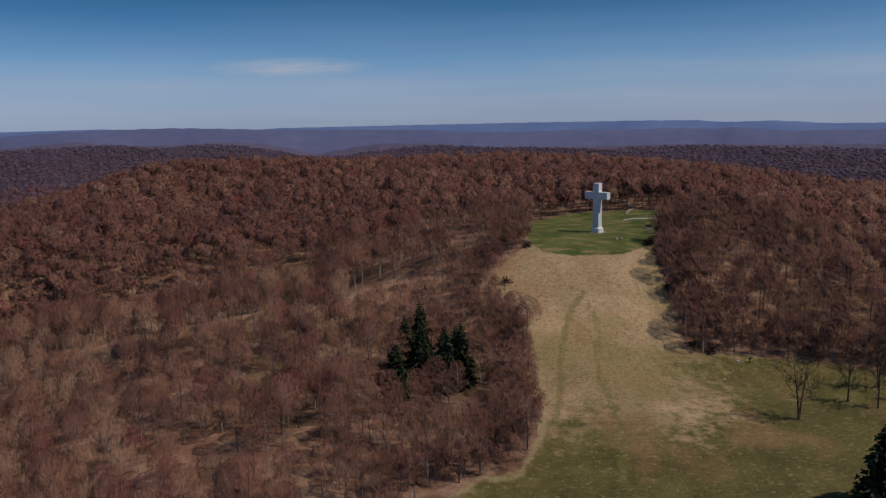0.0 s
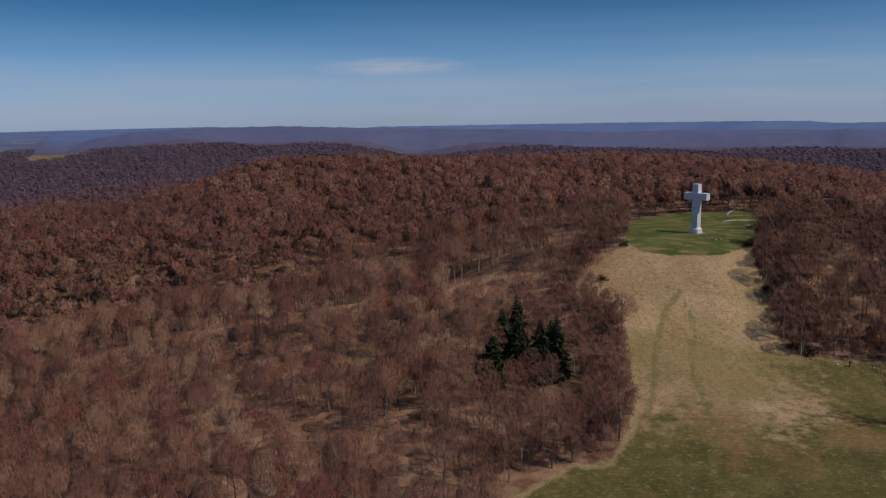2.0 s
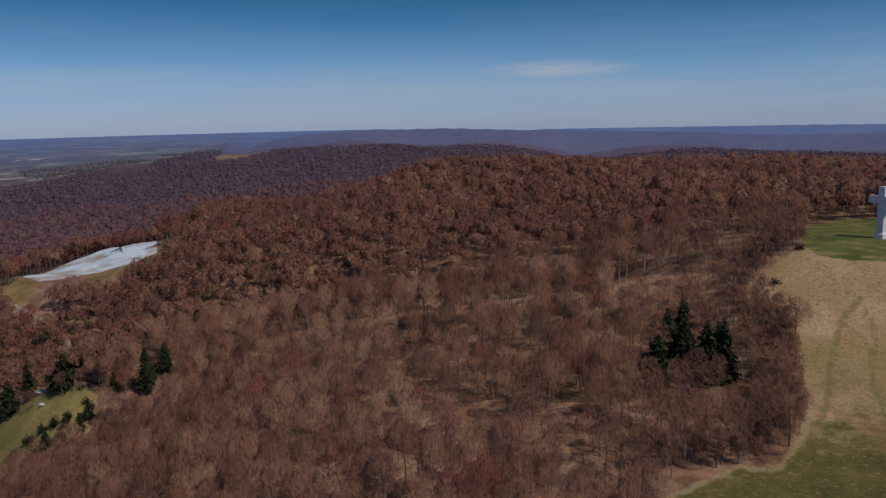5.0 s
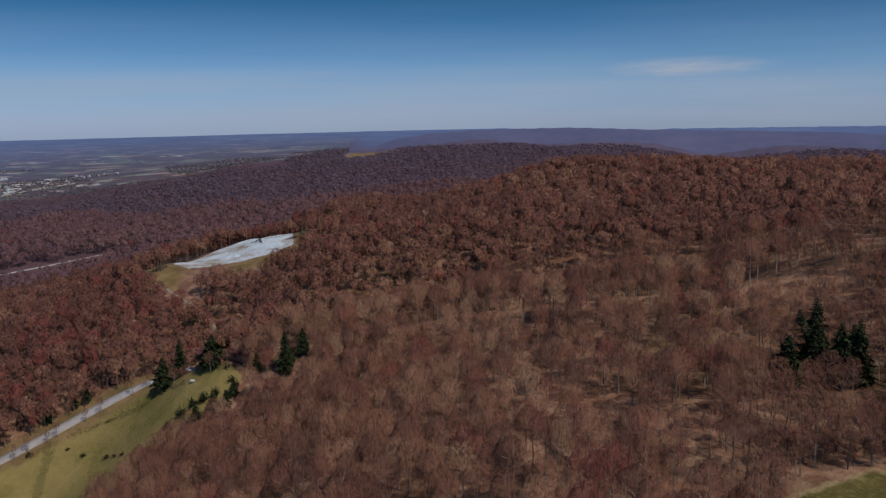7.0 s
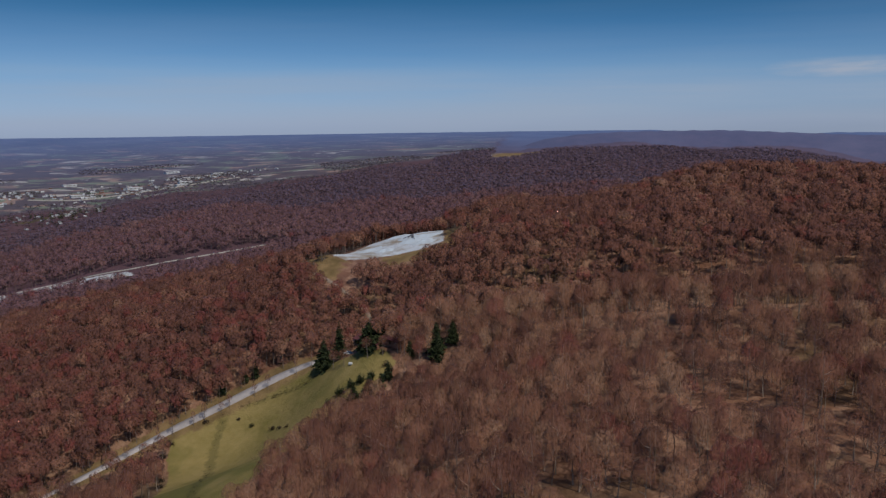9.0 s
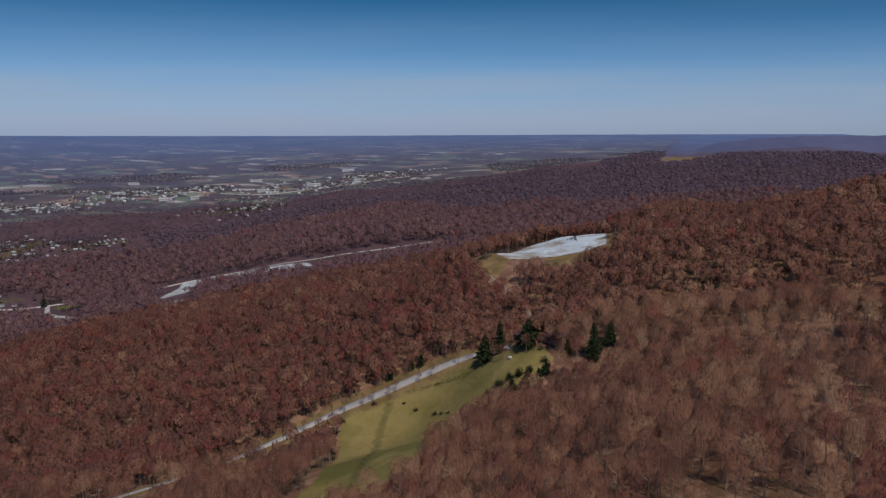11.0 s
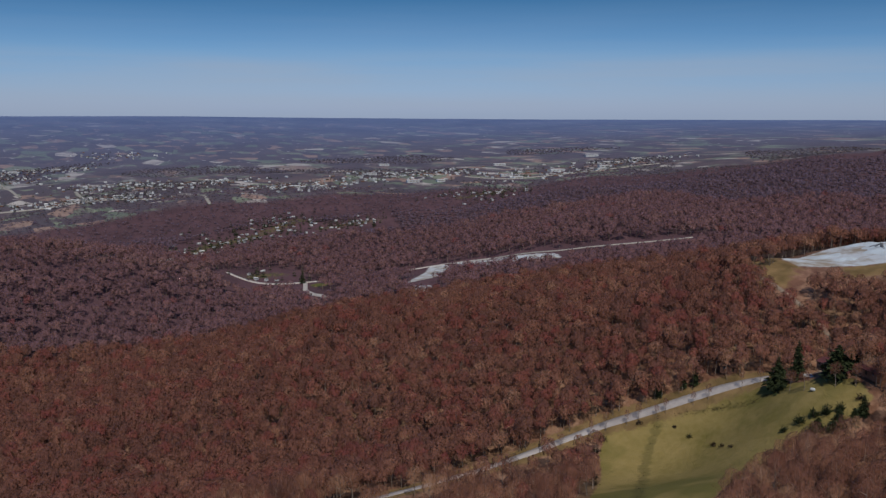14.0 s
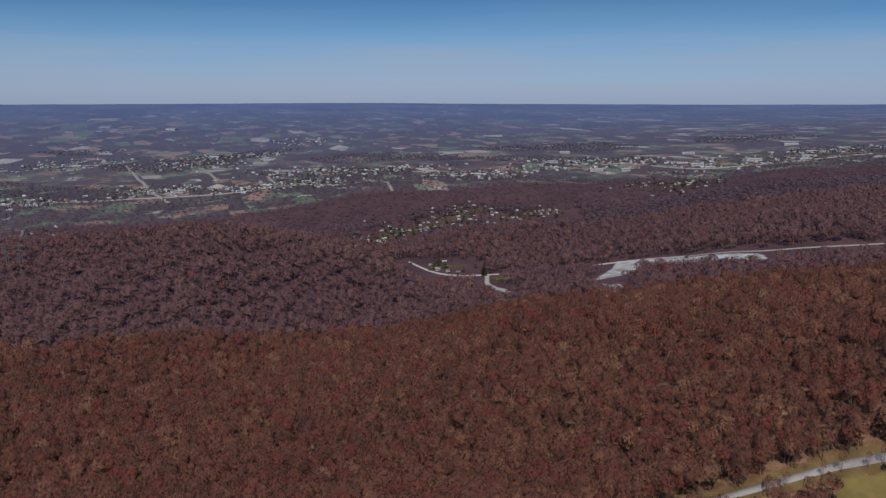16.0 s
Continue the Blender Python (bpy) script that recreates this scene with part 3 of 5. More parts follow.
def ribbon(name, line, width, material_, lift, label, step=4.0):
    """A road draped over the land, with worn, slightly uneven edges."""
    p = np.array(line, float)
    seg = np.r_[0, np.cumsum(np.hypot(*np.diff(p, axis=0).T))]
    s = np.arange(0, seg[-1], step)
    # rounded bends
    x, y = np.interp(s, seg, p[:, 0]), np.interp(s, seg, p[:, 1])
    for _ in range(6):
        x[1:-1], y[1:-1] = (x[:-2] + 2 * x[1:-1] + x[2:]) / 4, (y[:-2] + 2 * y[1:-1] + y[2:]) / 4
    tx, ty = np.gradient(x), np.gradient(y)
    ln = np.hypot(tx, ty)
    nx, ny = -ty / ln, tx / ln
    rows = []
    for f in (-0.5, -0.47, 0.0, 0.47, 0.5):
        w = width * f * (1 + 0.08 * np.sin(s / 7 + f * 9))
        px, py = x + nx * w, y + ny * w
        rows.append(np.stack([px, py, height(px, py) + (lift if abs(f) < 0.48 else -0.4) + (0.05 if f == 0 else 0)], -1))
    v = np.stack(rows, 1).reshape(-1, 3)
    n = len(s)
    i, j = np.meshgrid(np.arange(n - 1), np.arange(4), indexing="ij")
    f = np.stack([i * 5 + j, i * 5 + j + 1, (i + 1) * 5 + j + 1, (i + 1) * 5 + j], -1).reshape(-1, 4)
    return tagged(link_mesh(name, v, f, material_, True), label, "road", kind="structure")


ribbon("road", ROAD, 5.0, ASPHALT, 0.35, "pale worn two-lane road beside the valley field")
ribbon("lane", LANE[:3], 2.6, DIRT, 0.4, "pale dirt lane leaving the valley house yard")
ribbon("lane", LANE[2:7], 2.4, DIRT, 0.4, "narrow dirt lane climbing through bare woods")
ribbon("lane", LANE[6:], 2.8, GRAVEL, 0.4, "pale gravel lane end beside the quarry")
ribbon("trail", [(-48, 427), (-28, 413), (-12, 397), (5, 373)], 1.8, GRAVEL, 0.3, "pale stony trail across the wooded slope", 3.0)
ribbon("highway", HIGHWAY[:10], 4.0, GRAVEL, 0.8, "pale highway along the foot of the wooded ridge", 8.0)
ribbon("highway", HIGHWAY[9:], 2.0, CONCRETE, 0.8, "pale highway climbing round the wooded ridge", 8.0)
ribbon("spur_road", SPUR_ROAD, 5.0, GRAVEL, 0.8, "pale side road dropping from the highway", 6.0)


# ---- trees ----
RNG = np.random.default_rng(7)


def slivers(starts, ways, lengths, widths, side=None):
    """Thin three-cornered twigs, each its own island."""
    side = np.cross(ways, RNG.normal(size=ways.shape)) if side is None else side
    side /= np.linalg.norm(side, axis=1, keepdims=True) + 1e-9
    v = np.stack([starts - side * widths[:, None] / 2, starts + side * widths[:, None] / 2, starts + ways * lengths[:, None]], 1)
    return v.reshape(-1, 3), np.arange(len(starts) * 3).reshape(-1, 3)


def tube(path, radii, sides):
    """A tapered limb along a path, in triangles."""
    path = np.asarray(path, float)
    d = np.gradient(path, axis=0)
    d /= np.linalg.norm(d, axis=1, keepdims=True)
    u = np.cross(d, (0.31, 0.87, 0.13))
    u /= np.linalg.norm(u, axis=1, keepdims=True)
    w = np.cross(d, u)
    ang = np.arange(sides) * 2 * np.pi / sides
    ring = path[:, None] + np.asarray(radii)[:, None, None] * (np.cos(ang)[None, :, None] * u[:, None] + np.sin(ang)[None, :, None] * w[:, None])
    v = ring.reshape(-1, 3)
    f = []
    for i in range(len(path) - 1):
        for j in range(sides):
            a, b = i * sides + j, i * sides + (j + 1) % sides
            f += [(a, b, b + sides), (a, b + sides, a + sides)]
    return v, np.array(f)


def joined(pieces):
    vs, fs, n = [], [], 0
    for v, f in pieces:
        vs.append(v)
        fs.append(f + n)
        n += len(v)
    return np.vstack(vs), np.vstack(fs)


def head_core(c, wide, tall, rings=4, around=9):
    """The fine twigs inside a head: a lobed, uneven dome of open sprays."""
    cv, cf = [c + (0, 0, tall * 0.30)], []
    for i in range(1, rings + 1):
        for j in range(around):
            a, b = j * 2 * math.pi / around + 0.4 * i, i / rings * 2.2
            r = RNG.uniform(0.55, 1.0)
            cv.append(c + np.array([math.cos(a) * math.sin(b) * wide / 2, math.sin(a) * math.sin(b) * wide / 2, math.cos(b) * tall * 0.33]) * r)
    for j in range(around):
        k = (j + 1) % around
        cf.append((0, 1 + j, 1 + k))
        for i in range(rings - 1):
            p, q = 1 + i * around + j, 1 + i * around + k
            cf += [(p, p + around, q + around), (p, q + around, q)]
    return np.array(cv), np.array(cf)


def bare_tree(tall, wide, limbs, twigs, twig_long, twig_wide, sides=5, stem=0.32):
    """A leafless broadleaf tree: (wood, twigs), each places and triangles. The foot is at the origin."""
    lean = RNG.normal(size=2) * tall * 0.025
    top = np.array([lean[0], lean[1], tall * 0.9])
    zs = np.array([-0.03, 0.25, 0.55, 0.8, 1.0])
    r0 = stem * tall / 14 * 0.62
    if limbs < 0:      # far off: a plain stem
        side = np.array([r0 * 1.3, 0, 0])
        v = np.array([-side, side, top, side[[1, 0, 2]], -side[[1, 0, 2]], top])
        wood_far = (v, np.array([(0, 1, 2), (3, 4, 5)]))
    trunk = np.outer(zs, top) + np.c_[RNG.normal(size=(5, 2)) * tall * 0.008, np.zeros(5)]
    wood = [wood_far] if limbs < 0 else [tube(trunk if limbs else trunk[[0, 2, 4]], r0 * (np.array([1.25, 0.85, 0.6, 0.36, 0.12]) if limbs else np.array([1.2, 0.7, 0.12])), sides)]
    tips = []
    for i in range(limbs):
        h = RNG.uniform(0.32, 0.82)
        a = i * 2.4 + RNG.uniform(-0.5, 0.5)
        out = wide * 0.5 * RNG.uniform(0.6, 1.0) * (1.15 - 0.6 * h)
        rise = tall * RNG.uniform(0.10, 0.24)
        p0 = top * h
        p2 = p0 + (math.cos(a) * out, math.sin(a) * out, rise)
        p1 = (p0 + p2) / 2 + (math.cos(a) * out * 0.12, math.sin(a) * out * 0.12, -rise * 0.12)
        wood.append(tube([p0, p1, p2], r0 * np.array([0.45, 0.28, 0.07]), 3))
        tips += [p1, p2]
    # crown: fine twigs through a broad rounded head
    u = RNG.normal(size=(twigs, 3))
    u /= np.linalg.norm(u, axis=1, keepdims=True)
    rad = RNG.uniform(0.15, 1.0, twigs) ** 0.5
    lump = 0.72 + 0.28 * np.sin(u[:, 0] * 4 + tall) * np.cos(u[:, 1] * 5 + wide)
    c = np.array([lean[0] * 0.7, lean[1] * 0.7, tall * 0.66])
    pts = c + u * rad[:, None] * lump[:, None] * np.array([wide / 2, wide / 2, tall * 0.34])
    if tips:
        near = np.array(tips)[RNG.integers(0, len(tips), twigs)]
        pull = (RNG.random(twigs) < 0.45)[:, None]
        pts = np.where(pull, near + (pts - c) * 0.35, pts)
    if limbs <= 0:
        # seen from afar, the twigs of a head close to a soft, ragged dome: they lie along its surface
        face = u + RNG.normal(size=(twigs, 3)) * 0.22 + (0, 0, 0.45)
        face /= np.linalg.norm(face, axis=1, keepdims=True)
        up = RNG.normal(size=(twigs, 3)) * 0.6 + (0, 0, 0.9)
        up -= face * (up * face).sum(1, keepdims=True)
        up /= np.linalg.norm(up, axis=1, keepdims=True)
        long_ = twig_long * RNG.uniform(0.6, 1.4, twigs)
        rad = RNG.uniform(0.6, 1.0, twigs)
        if limbs < 0:
            u[:, 2] = abs(u[:, 2]) - 0.25
            rad = RNG.uniform(0.82, 1.0, twigs)
        pts = c + u * rad[:, None] * lump[:, None] * np.array([wide / 2, wide / 2, tall * 0.34])
        return joined(wood), joined([head_core(c, wide, tall, *((3, 7) if limbs < 0 else (4, 9))), slivers(pts - up * long_[:, None] * 0.5, up, long_, twig_wide * RNG.uniform(0.6, 1.4, twigs), np.cross(up, face))])
    ways = u * 0.7 + RNG.normal(size=(twigs, 3)) * 0.45 + (0, 0, 0.75)
    ways /= np.linalg.norm(ways, axis=1, keepdims=True)
    crown = slivers(pts, ways, twig_long * RNG.uniform(0.6, 1.4, twigs), twig_wide * RNG.uniform(0.6, 1.4, twigs))
    return joined(wood), joined([head_core(c, wide * 0.92, tall), crown])


def sown(spacing, keep, span):
    """Places of trees on a jittered grid over span = (x0, x1, y0, y1), where keep() allows them."""
    gx, gy = np.meshgrid(np.arange(span[0], span[1], spacing), np.arange(span[2], span[3], spacing))
    x = gx.ravel() + RNG.uniform(-0.48, 0.48, gx.size) * spacing
    y = gy.ravel() + RNG.uniform(-0.48, 0.48, gx.size) * spacing
    ok = keep(x, y)
    return x[ok], y[ok]


def wooded(x, y):
    """Where woods stand: off the clearings, fields, roads and yards."""
    a = np.degrees(np.arctan2(-x, y))
    ok = (a > -38) & (a < 113)
    ok &= ~((a > -22) & (a < 15) & (np.hypot(x, y) > 670) & (np.hypot(x, y) < 1350))      # the hollow behind the plateau
    for outline, gap in ((MEADOW, 0.5), (FIELD, 1.5), (QUARRY, 3), (BANK_WEST, -30), (WHITE_YARD, 6), (LOW_YARD, 8), (RIDGE_PATCH, 5)):
        ok &= inside(x, y, outline) < -gap
    ok &= inside(x, y, BANK_WEST) < np.where(RNG.random(np.shape(x)) < 0.2, 50, -1)
    ok &= inside(x, y, BANK_EAST) < np.where(RNG.random(np.shape(x)) < 0.3, 50, -3)
    ok &= (to_line(x, y, ROAD) > 5) & (to_line(x, y, LANE) > 2.2) & (to_line(x - 4, y + 4, LANE) > 2.2) & (to_line(x, y, HIGHWAY) > 9) & (to_line(x, y, SPUR_ROAD) > 15)
    for a, b, *_ in VILLAGES:
        ok &= (to_line(x, y, [a, b]) > 32) & (to_line(x - 34, y + 6, [a, b]) > 30)
    # open verges on the downhill side of the highway and in front of the quarry
    ok &= (to_line(x - 36, y + 19, HIGHWAY[5:10]) > 34) & (to_line(x - 20, y + 13, HIGHWAY[9:]) > 20)
    ok &= to_line(x - 20, y + 9, HIGHWAY[:6]) > 20
    ok &= inside(x - 20, y + 24, QUARRY) < -4
    ok &= inside(x - 34, y + 18, WHITE_YARD) < -6
    ok &= inside(x - 24, y + 38, RIDGE_PATCH) < 0
    ok &= np.hypot(x + 262, y - 262) > 16
    ok &= inside(x - 10, y + 6, FIELD) < -2
    ok &= inside(x - 17, y + 15, FIELD) < -1
    ok &= to_line(x - 9, y + 4, ROAD[:7]) > 6
    # a thin stand on the slope above the lower road
    lot = np.modf(np.abs(np.sin(x * 12.9898 + y * 78.233)) * 4375.85)[0]
    ok &= (to_line(x - 23, y + 8, ROAD[:6]) > 13) | (lot < 0.13)
    ok &= (to_line(x - 44, y + 15, ROAD[:5]) > 11) | (lot < 0.34)
    ok &= np.hypot(x + 202, y - 243) > 10
    ok &= np.hypot(x + 4, y - 220) > 9
    ok &= np.hypot(x + 317, y - 260) > 5.5
    return ok


def glade(x, y):
    """Open spots in the woods, thinning the stand on the slope below the knob."""
    g = np.sin(x / 19 + 1.3 * np.sin(y / 23)) * np.cos(y / 17 + 0.9 * np.sin(x / 29))
    return g


def tone_of(x, y):
    """The tone of each tree's twigs, 0 grey to 1 tan: it changes from tree to tree and from stand to stand."""
    t = 0.46 + 0.10 * np.sin(x / 57 + 1.1 * np.sin(y / 71)) * np.cos(y / 49) + 0.07 * np.sin(x / 23 + y / 31)
    west = np.clip((-x - 5) / 40, 0, 1) * np.clip((x + 290) / 60, 0, 1)
    t += west * (0.24 * np.exp(-((y - 262) / 26) ** 2) - 0.16 * np.exp(-((y - 390) / 60) ** 2))      # tan heads on the spur, dark ones on the slope behind
    t -= 0.10 * np.clip((-x - 320) / 60, 0, 1) * np.clip((900 + x) / 60, 0, 1)
    return np.clip(t + 0.3 * np.clip(1 - to_line(x, y, [(-905, 0), (-860, 170)]) / 45, 0, 1) + RNG.normal(size=np.shape(x)) * 0.25, 0.0, 1.0)


def airy(ob, core, heads=1):
    """Marks the open sprays inside each head, which come first in its mesh."""
    n = len(ob.data.vertices) // heads
    ob.data.attributes.new("air", "FLOAT", "POINT").data.foreach_set("value", np.tile((np.arange(n) < core).astype(np.float32), heads))


CORE, FAR_CORE = 1 + 4 * 9, 1 + 3 * 7      # places in the core of a head, near and far


def stand(name, x, y, variants, material_, label, tall=(0.7, 1.2), of="crown", red=0.05, core=CORE):
    """Many trees of a wood, joined in one mesh: real trunks and twigs, too many to count."""
    tone, buds = tone_of(x, y), (RNG.random(len(x)) < red) * RNG.uniform(0.5, 1.0, len(x))
    tone_v, bud_v, air_v = [], [], []
    kinds = RNG.integers(0, len(variants), len(x))
    turn, big = RNG.uniform(0, 2 * np.pi, len(x)), RNG.uniform(*tall, len(x))
    z = height(x, y)
    wood_v, wood_f, twig_v, twig_f = [], [], [], []
    nw = nt = 0
    for k, (wood, crown) in enumerate(variants):
        sel = np.nonzero(kinds == k)[0]
        c, s = np.cos(turn[sel]) * big[sel], np.sin(turn[sel]) * big[sel]
        for (v, f), vs, fs, is_wood in ((wood, wood_v, wood_f, True), (crown, twig_v, twig_f, False)):
            px = x[sel, None] + c[:, None] * v[None, :, 0] - s[:, None] * v[None, :, 1]
            py = y[sel, None] + s[:, None] * v[None, :, 0] + c[:, None] * v[None, :, 1]
            pz = z[sel, None] + big[sel, None] * v[None, :, 2]
            base = (nw if is_wood else nt) + np.arange(len(sel))[:, None, None] * len(v)
            vs.append(np.stack([px, py, pz], -1).reshape(-1, 3))
            fs.append((f[None] + base).reshape(-1, 3))
            if not is_wood:
                tone_v.append(np.repeat(tone[sel], len(v)))
                bud_v.append(np.repeat(buds[sel], len(v)))
                air_v.append(np.tile(np.arange(len(v)) < core, len(sel)))
            if is_wood:
                nw += len(sel) * len(v)
            else:
                nt += len(sel) * len(v)
    wood_ob = link_mesh(name, np.vstack(wood_v), np.vstack(wood_f), BARK)
    tagged(wood_ob, label, "woods", kind="stuff")
    crown_ob = link_mesh(of, np.vstack(twig_v), np.vstack(twig_f), material_, True)
    for attribute, values in (("tone", tone_v), ("red", bud_v), ("air", air_v)):
        crown_ob.data.attributes.new(attribute, "FLOAT", "POINT").data.foreach_set("value", np.concatenate(values).astype(np.float32))
    crown_ob.parent = wood_ob
    tagged(crown_ob, kind="stuff")
    return wood_ob


def plant_woods():
    near_kinds = [bare_tree(RNG.uniform(13, 17), RNG.uniform(7.5, 10.5), 6, 210, 2.1, 0.10, 3, 0.30) for _ in range(8)]
    mid_kinds = [bare_tree(RNG.uniform(12, 15.5), RNG.uniform(8, 11.5), 0, 56, 1.6, 0.8, 3, 0.24) for _ in range(8)]
    back_kinds = [bare_tree(RNG.uniform(12, 15.5), RNG.uniform(9, 12.5), -1, 30, 2.1, 1.2, 3) for _ in range(8)]
    rim_kinds = [bare_tree(RNG.uniform(6.5, 9), RNG.uniform(9, 12), -1, 6, 1.8, 1.2, 3) for _ in range(8)]
    far_kinds = [bare_tree(RNG.uniform(11, 14), RNG.uniform(11, 15), -1, 10, 2.6, 1.5, 3) for _ in range(8)]

    def thick(x, y):
        """Open spots in the woods: the stand thins on the slopes below the knob and behind the spur."""
        g = 0.5 + 0.5 * glade(x, y)
        slope = np.clip((x + 175) / 60, 0, 1) * np.clip((65 - x) / 25, 0, 1) * np.clip((470 - y) / 60, 0, 1)
        return RNG.random(np.shape(x)) > slope * (0.14 + 0.56 * np.clip((g - 0.52) / 0.25, 0, 1))

    x, y = sown(5.5, lambda x, y: wooded(x, y) & (np.hypot(x, y) < 345) & (np.hypot(x, y) > 105) & thick(x, y), (-345, 260, -150, 345))
    single = (x > -25) & (x < 125) & (y > 160) & (y < 330)
    near_clear = inside(x, y, MEADOW)
    order = np.argsort(-near_clear + np.where(single, 0, 1e6))[:295]
    alone = np.zeros(len(x), bool)
    alone[order] = True
    stand("near_wood", x[~alone], y[~alone], near_kinds, NEAR_TWIGS, "leafless brown hardwoods with pale trunks on leaf litter", red=0.07)
    # the trees round the clearing, one by one
    protos = []
    for k, (wood, crown) in enumerate(near_kinds):
        tree = new("bare_tree")
        for part_name, (v, f), mat in (("trunk", wood, BARK), ("crown", crown, LONE_TWIGS)):
            p = link_mesh(part_name, v, f, mat)
            p.parent = tree
            if part_name == "crown":
                airy(p, CORE)
        tagged(tree, "leafless hardwood tree with grey trunk beside the clearing", "tree", "trees round the clearing")
        protos.append(tree)
    used = set()
    for n, i in enumerate(order):
        k = n % len(protos)
        s = RNG.uniform(0.75, 1.15)
        m = pose(x[i], y[i], float(height(x[i], y[i])), 0, 0, RNG.uniform(0, 360)) @ Matrix.Diagonal((s, s, s, 1))
        if k in used:
            copy_thing(protos[k], m)
        else:
            protos[k].matrix_basis = m
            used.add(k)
    x, y = sown(5.8, lambda x, y: wooded(x, y) & (np.hypot(x, y) >= 345) & (np.hypot(x, y) < 720) & thick(x, y), (-720, 480, -330, 720))
    ring, spur = np.hypot(x, y) < 510, (x < -330) & (y < 340)
    for kinds_, here, share, label in ((mid_kinds, ring & ~spur, 0.06, "leafless brown hardwoods on the hillside"), (mid_kinds, ring & spur, 0.26, "leafless hardwoods and red-budding maples on the valley spur"),
                                       (back_kinds, ~ring & ~spur, 0.06, "leafless mauve hardwoods on the hillside"), (back_kinds, ~ring & spur, 0.22, "leafless mauve hardwoods and maples on the valley spur")):
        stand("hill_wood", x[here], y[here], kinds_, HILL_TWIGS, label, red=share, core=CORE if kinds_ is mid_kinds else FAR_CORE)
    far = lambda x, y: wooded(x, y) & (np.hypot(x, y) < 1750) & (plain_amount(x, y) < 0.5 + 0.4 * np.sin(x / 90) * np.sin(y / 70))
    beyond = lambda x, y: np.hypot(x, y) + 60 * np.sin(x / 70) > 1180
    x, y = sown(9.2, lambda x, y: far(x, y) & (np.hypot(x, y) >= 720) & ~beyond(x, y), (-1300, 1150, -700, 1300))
    stand("far_wood", x, y, far_kinds, RIDGE_HAZE_TWIGS, "leafless brown woods tinted mauve with haze on the far ridge", red=0.02, core=FAR_CORE)
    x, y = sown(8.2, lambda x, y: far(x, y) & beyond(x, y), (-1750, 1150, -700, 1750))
    stand("far_wood", x, y, rim_kinds, RIM_HAZE_TWIGS, "leafless haze-tinted woods on the farthest ridges", red=0.0, core=FAR_CORE)
    # the woods under and behind the start of the flight
    def rest(x, y):
        a, r = np.degrees(np.arctan2(-x, y)), np.hypot(x, y)
        return (r < 360) & ((r <= 105) | (a <= -38) | (a >= 113)) & (inside(x, y, MEADOW) < -2) & (inside(x, y, FIELD) < -2) & (to_line(x, y, ROAD) > 8)
    x, y = sown(12.5, rest, (-360, 360, -360, 300))
    stand("near_wood", x, y, far_kinds, HILL_TWIGS, "leafless brown hardwoods below the flight", core=FAR_CORE)
    # thickets of young growth along the edges of the clearing
    x, y = sown(2.6, lambda x, y: wooded(x, y) & (inside(x, y, MEADOW) > -13) & (y > 168) & (y < 330), (-20, 130, 160, 340))
    stand("thicket", x, y, near_kinds[:3], NEAR_TWIGS, "dense leafless saplings along the edge of the clearing", (0.28, 0.55))


plant_woods()


def part(name, v, f, material_, parent, label=""):
    ob = link_mesh(name, v, f, material_)
    ob.parent = parent
    return tagged(ob, label)


def box(x0, x1, y0, y1, z0, z1, taper=0.0, bevel=0.0):
    """A box with an optional taper towards the top and chamfered upright edges, as places and triangles."""
    def ring(k, z):
        ax, bx, ay, by = x0 + k, x1 - k, y0 + k, y1 - k
        c = bevel
        if not c:
            return [(ax, ay, z), (bx, ay, z), (bx, by, z), (ax, by, z)]
        return [(ax + c, ay, z), (bx - c, ay, z), (bx, ay + c, z), (bx, by - c, z), (bx - c, by, z), (ax + c, by, z), (ax, by - c, z), (ax, ay + c, z)]
    lo, hi = ring(0, z0), ring(taper, z1)
    n = len(lo)
    v = np.array(lo + hi)
    f = []
    for j in range(n):
        k = (j + 1) % n
        f += [(j, k, n + k), (j, n + k, n + j)]
    for j in range(1, n - 1):
        f += [(0, j + 1, j), (n, n + j, n + j + 1)]
    return v, np.array(f)


# ---- the great cross on its knob ----
def great_cross():
    cx, cy = 57.2, 308.6
    z = float(height(cx, cy))
    ob = new("monumental_cross")
    ob.matrix_basis = pose(cx, cy, z, 0, 0, -41.5)
    h = 1.2
    part("plinth", *joined([box(-1.75, 1.75, -1.75, 1.75, -0.6, 1.5, 0.0, 0.3), box(-1.75, 1.75, -1.75, 1.75, 1.5, 2.1, 0.42, 0.3)]), WHITE, ob, "white chamfered plinth")
    part("shaft", *joined([box(-h, h, -h, h, 2.0, 18.3, 0.0, 0.04)]), WHITE, ob, "white square steel shaft")
    for side in (-1, 1):
        a, b = sorted((side * h, side * 4.7))
        part("arm", *box(a, b, -h, h, 12.45, 15.0, 0.0, 0.04), WHITE, ob, "white square steel arm")
    part("footing", *box(-2.5, 2.5, -2.5, 2.5, -0.5, 0.12, 0.05), CONCRETE, ob, "grey concrete footing")
    tagged(ob, "tall white steel cross on a chamfered plinth on mown lawn", "cross")


great_cross()


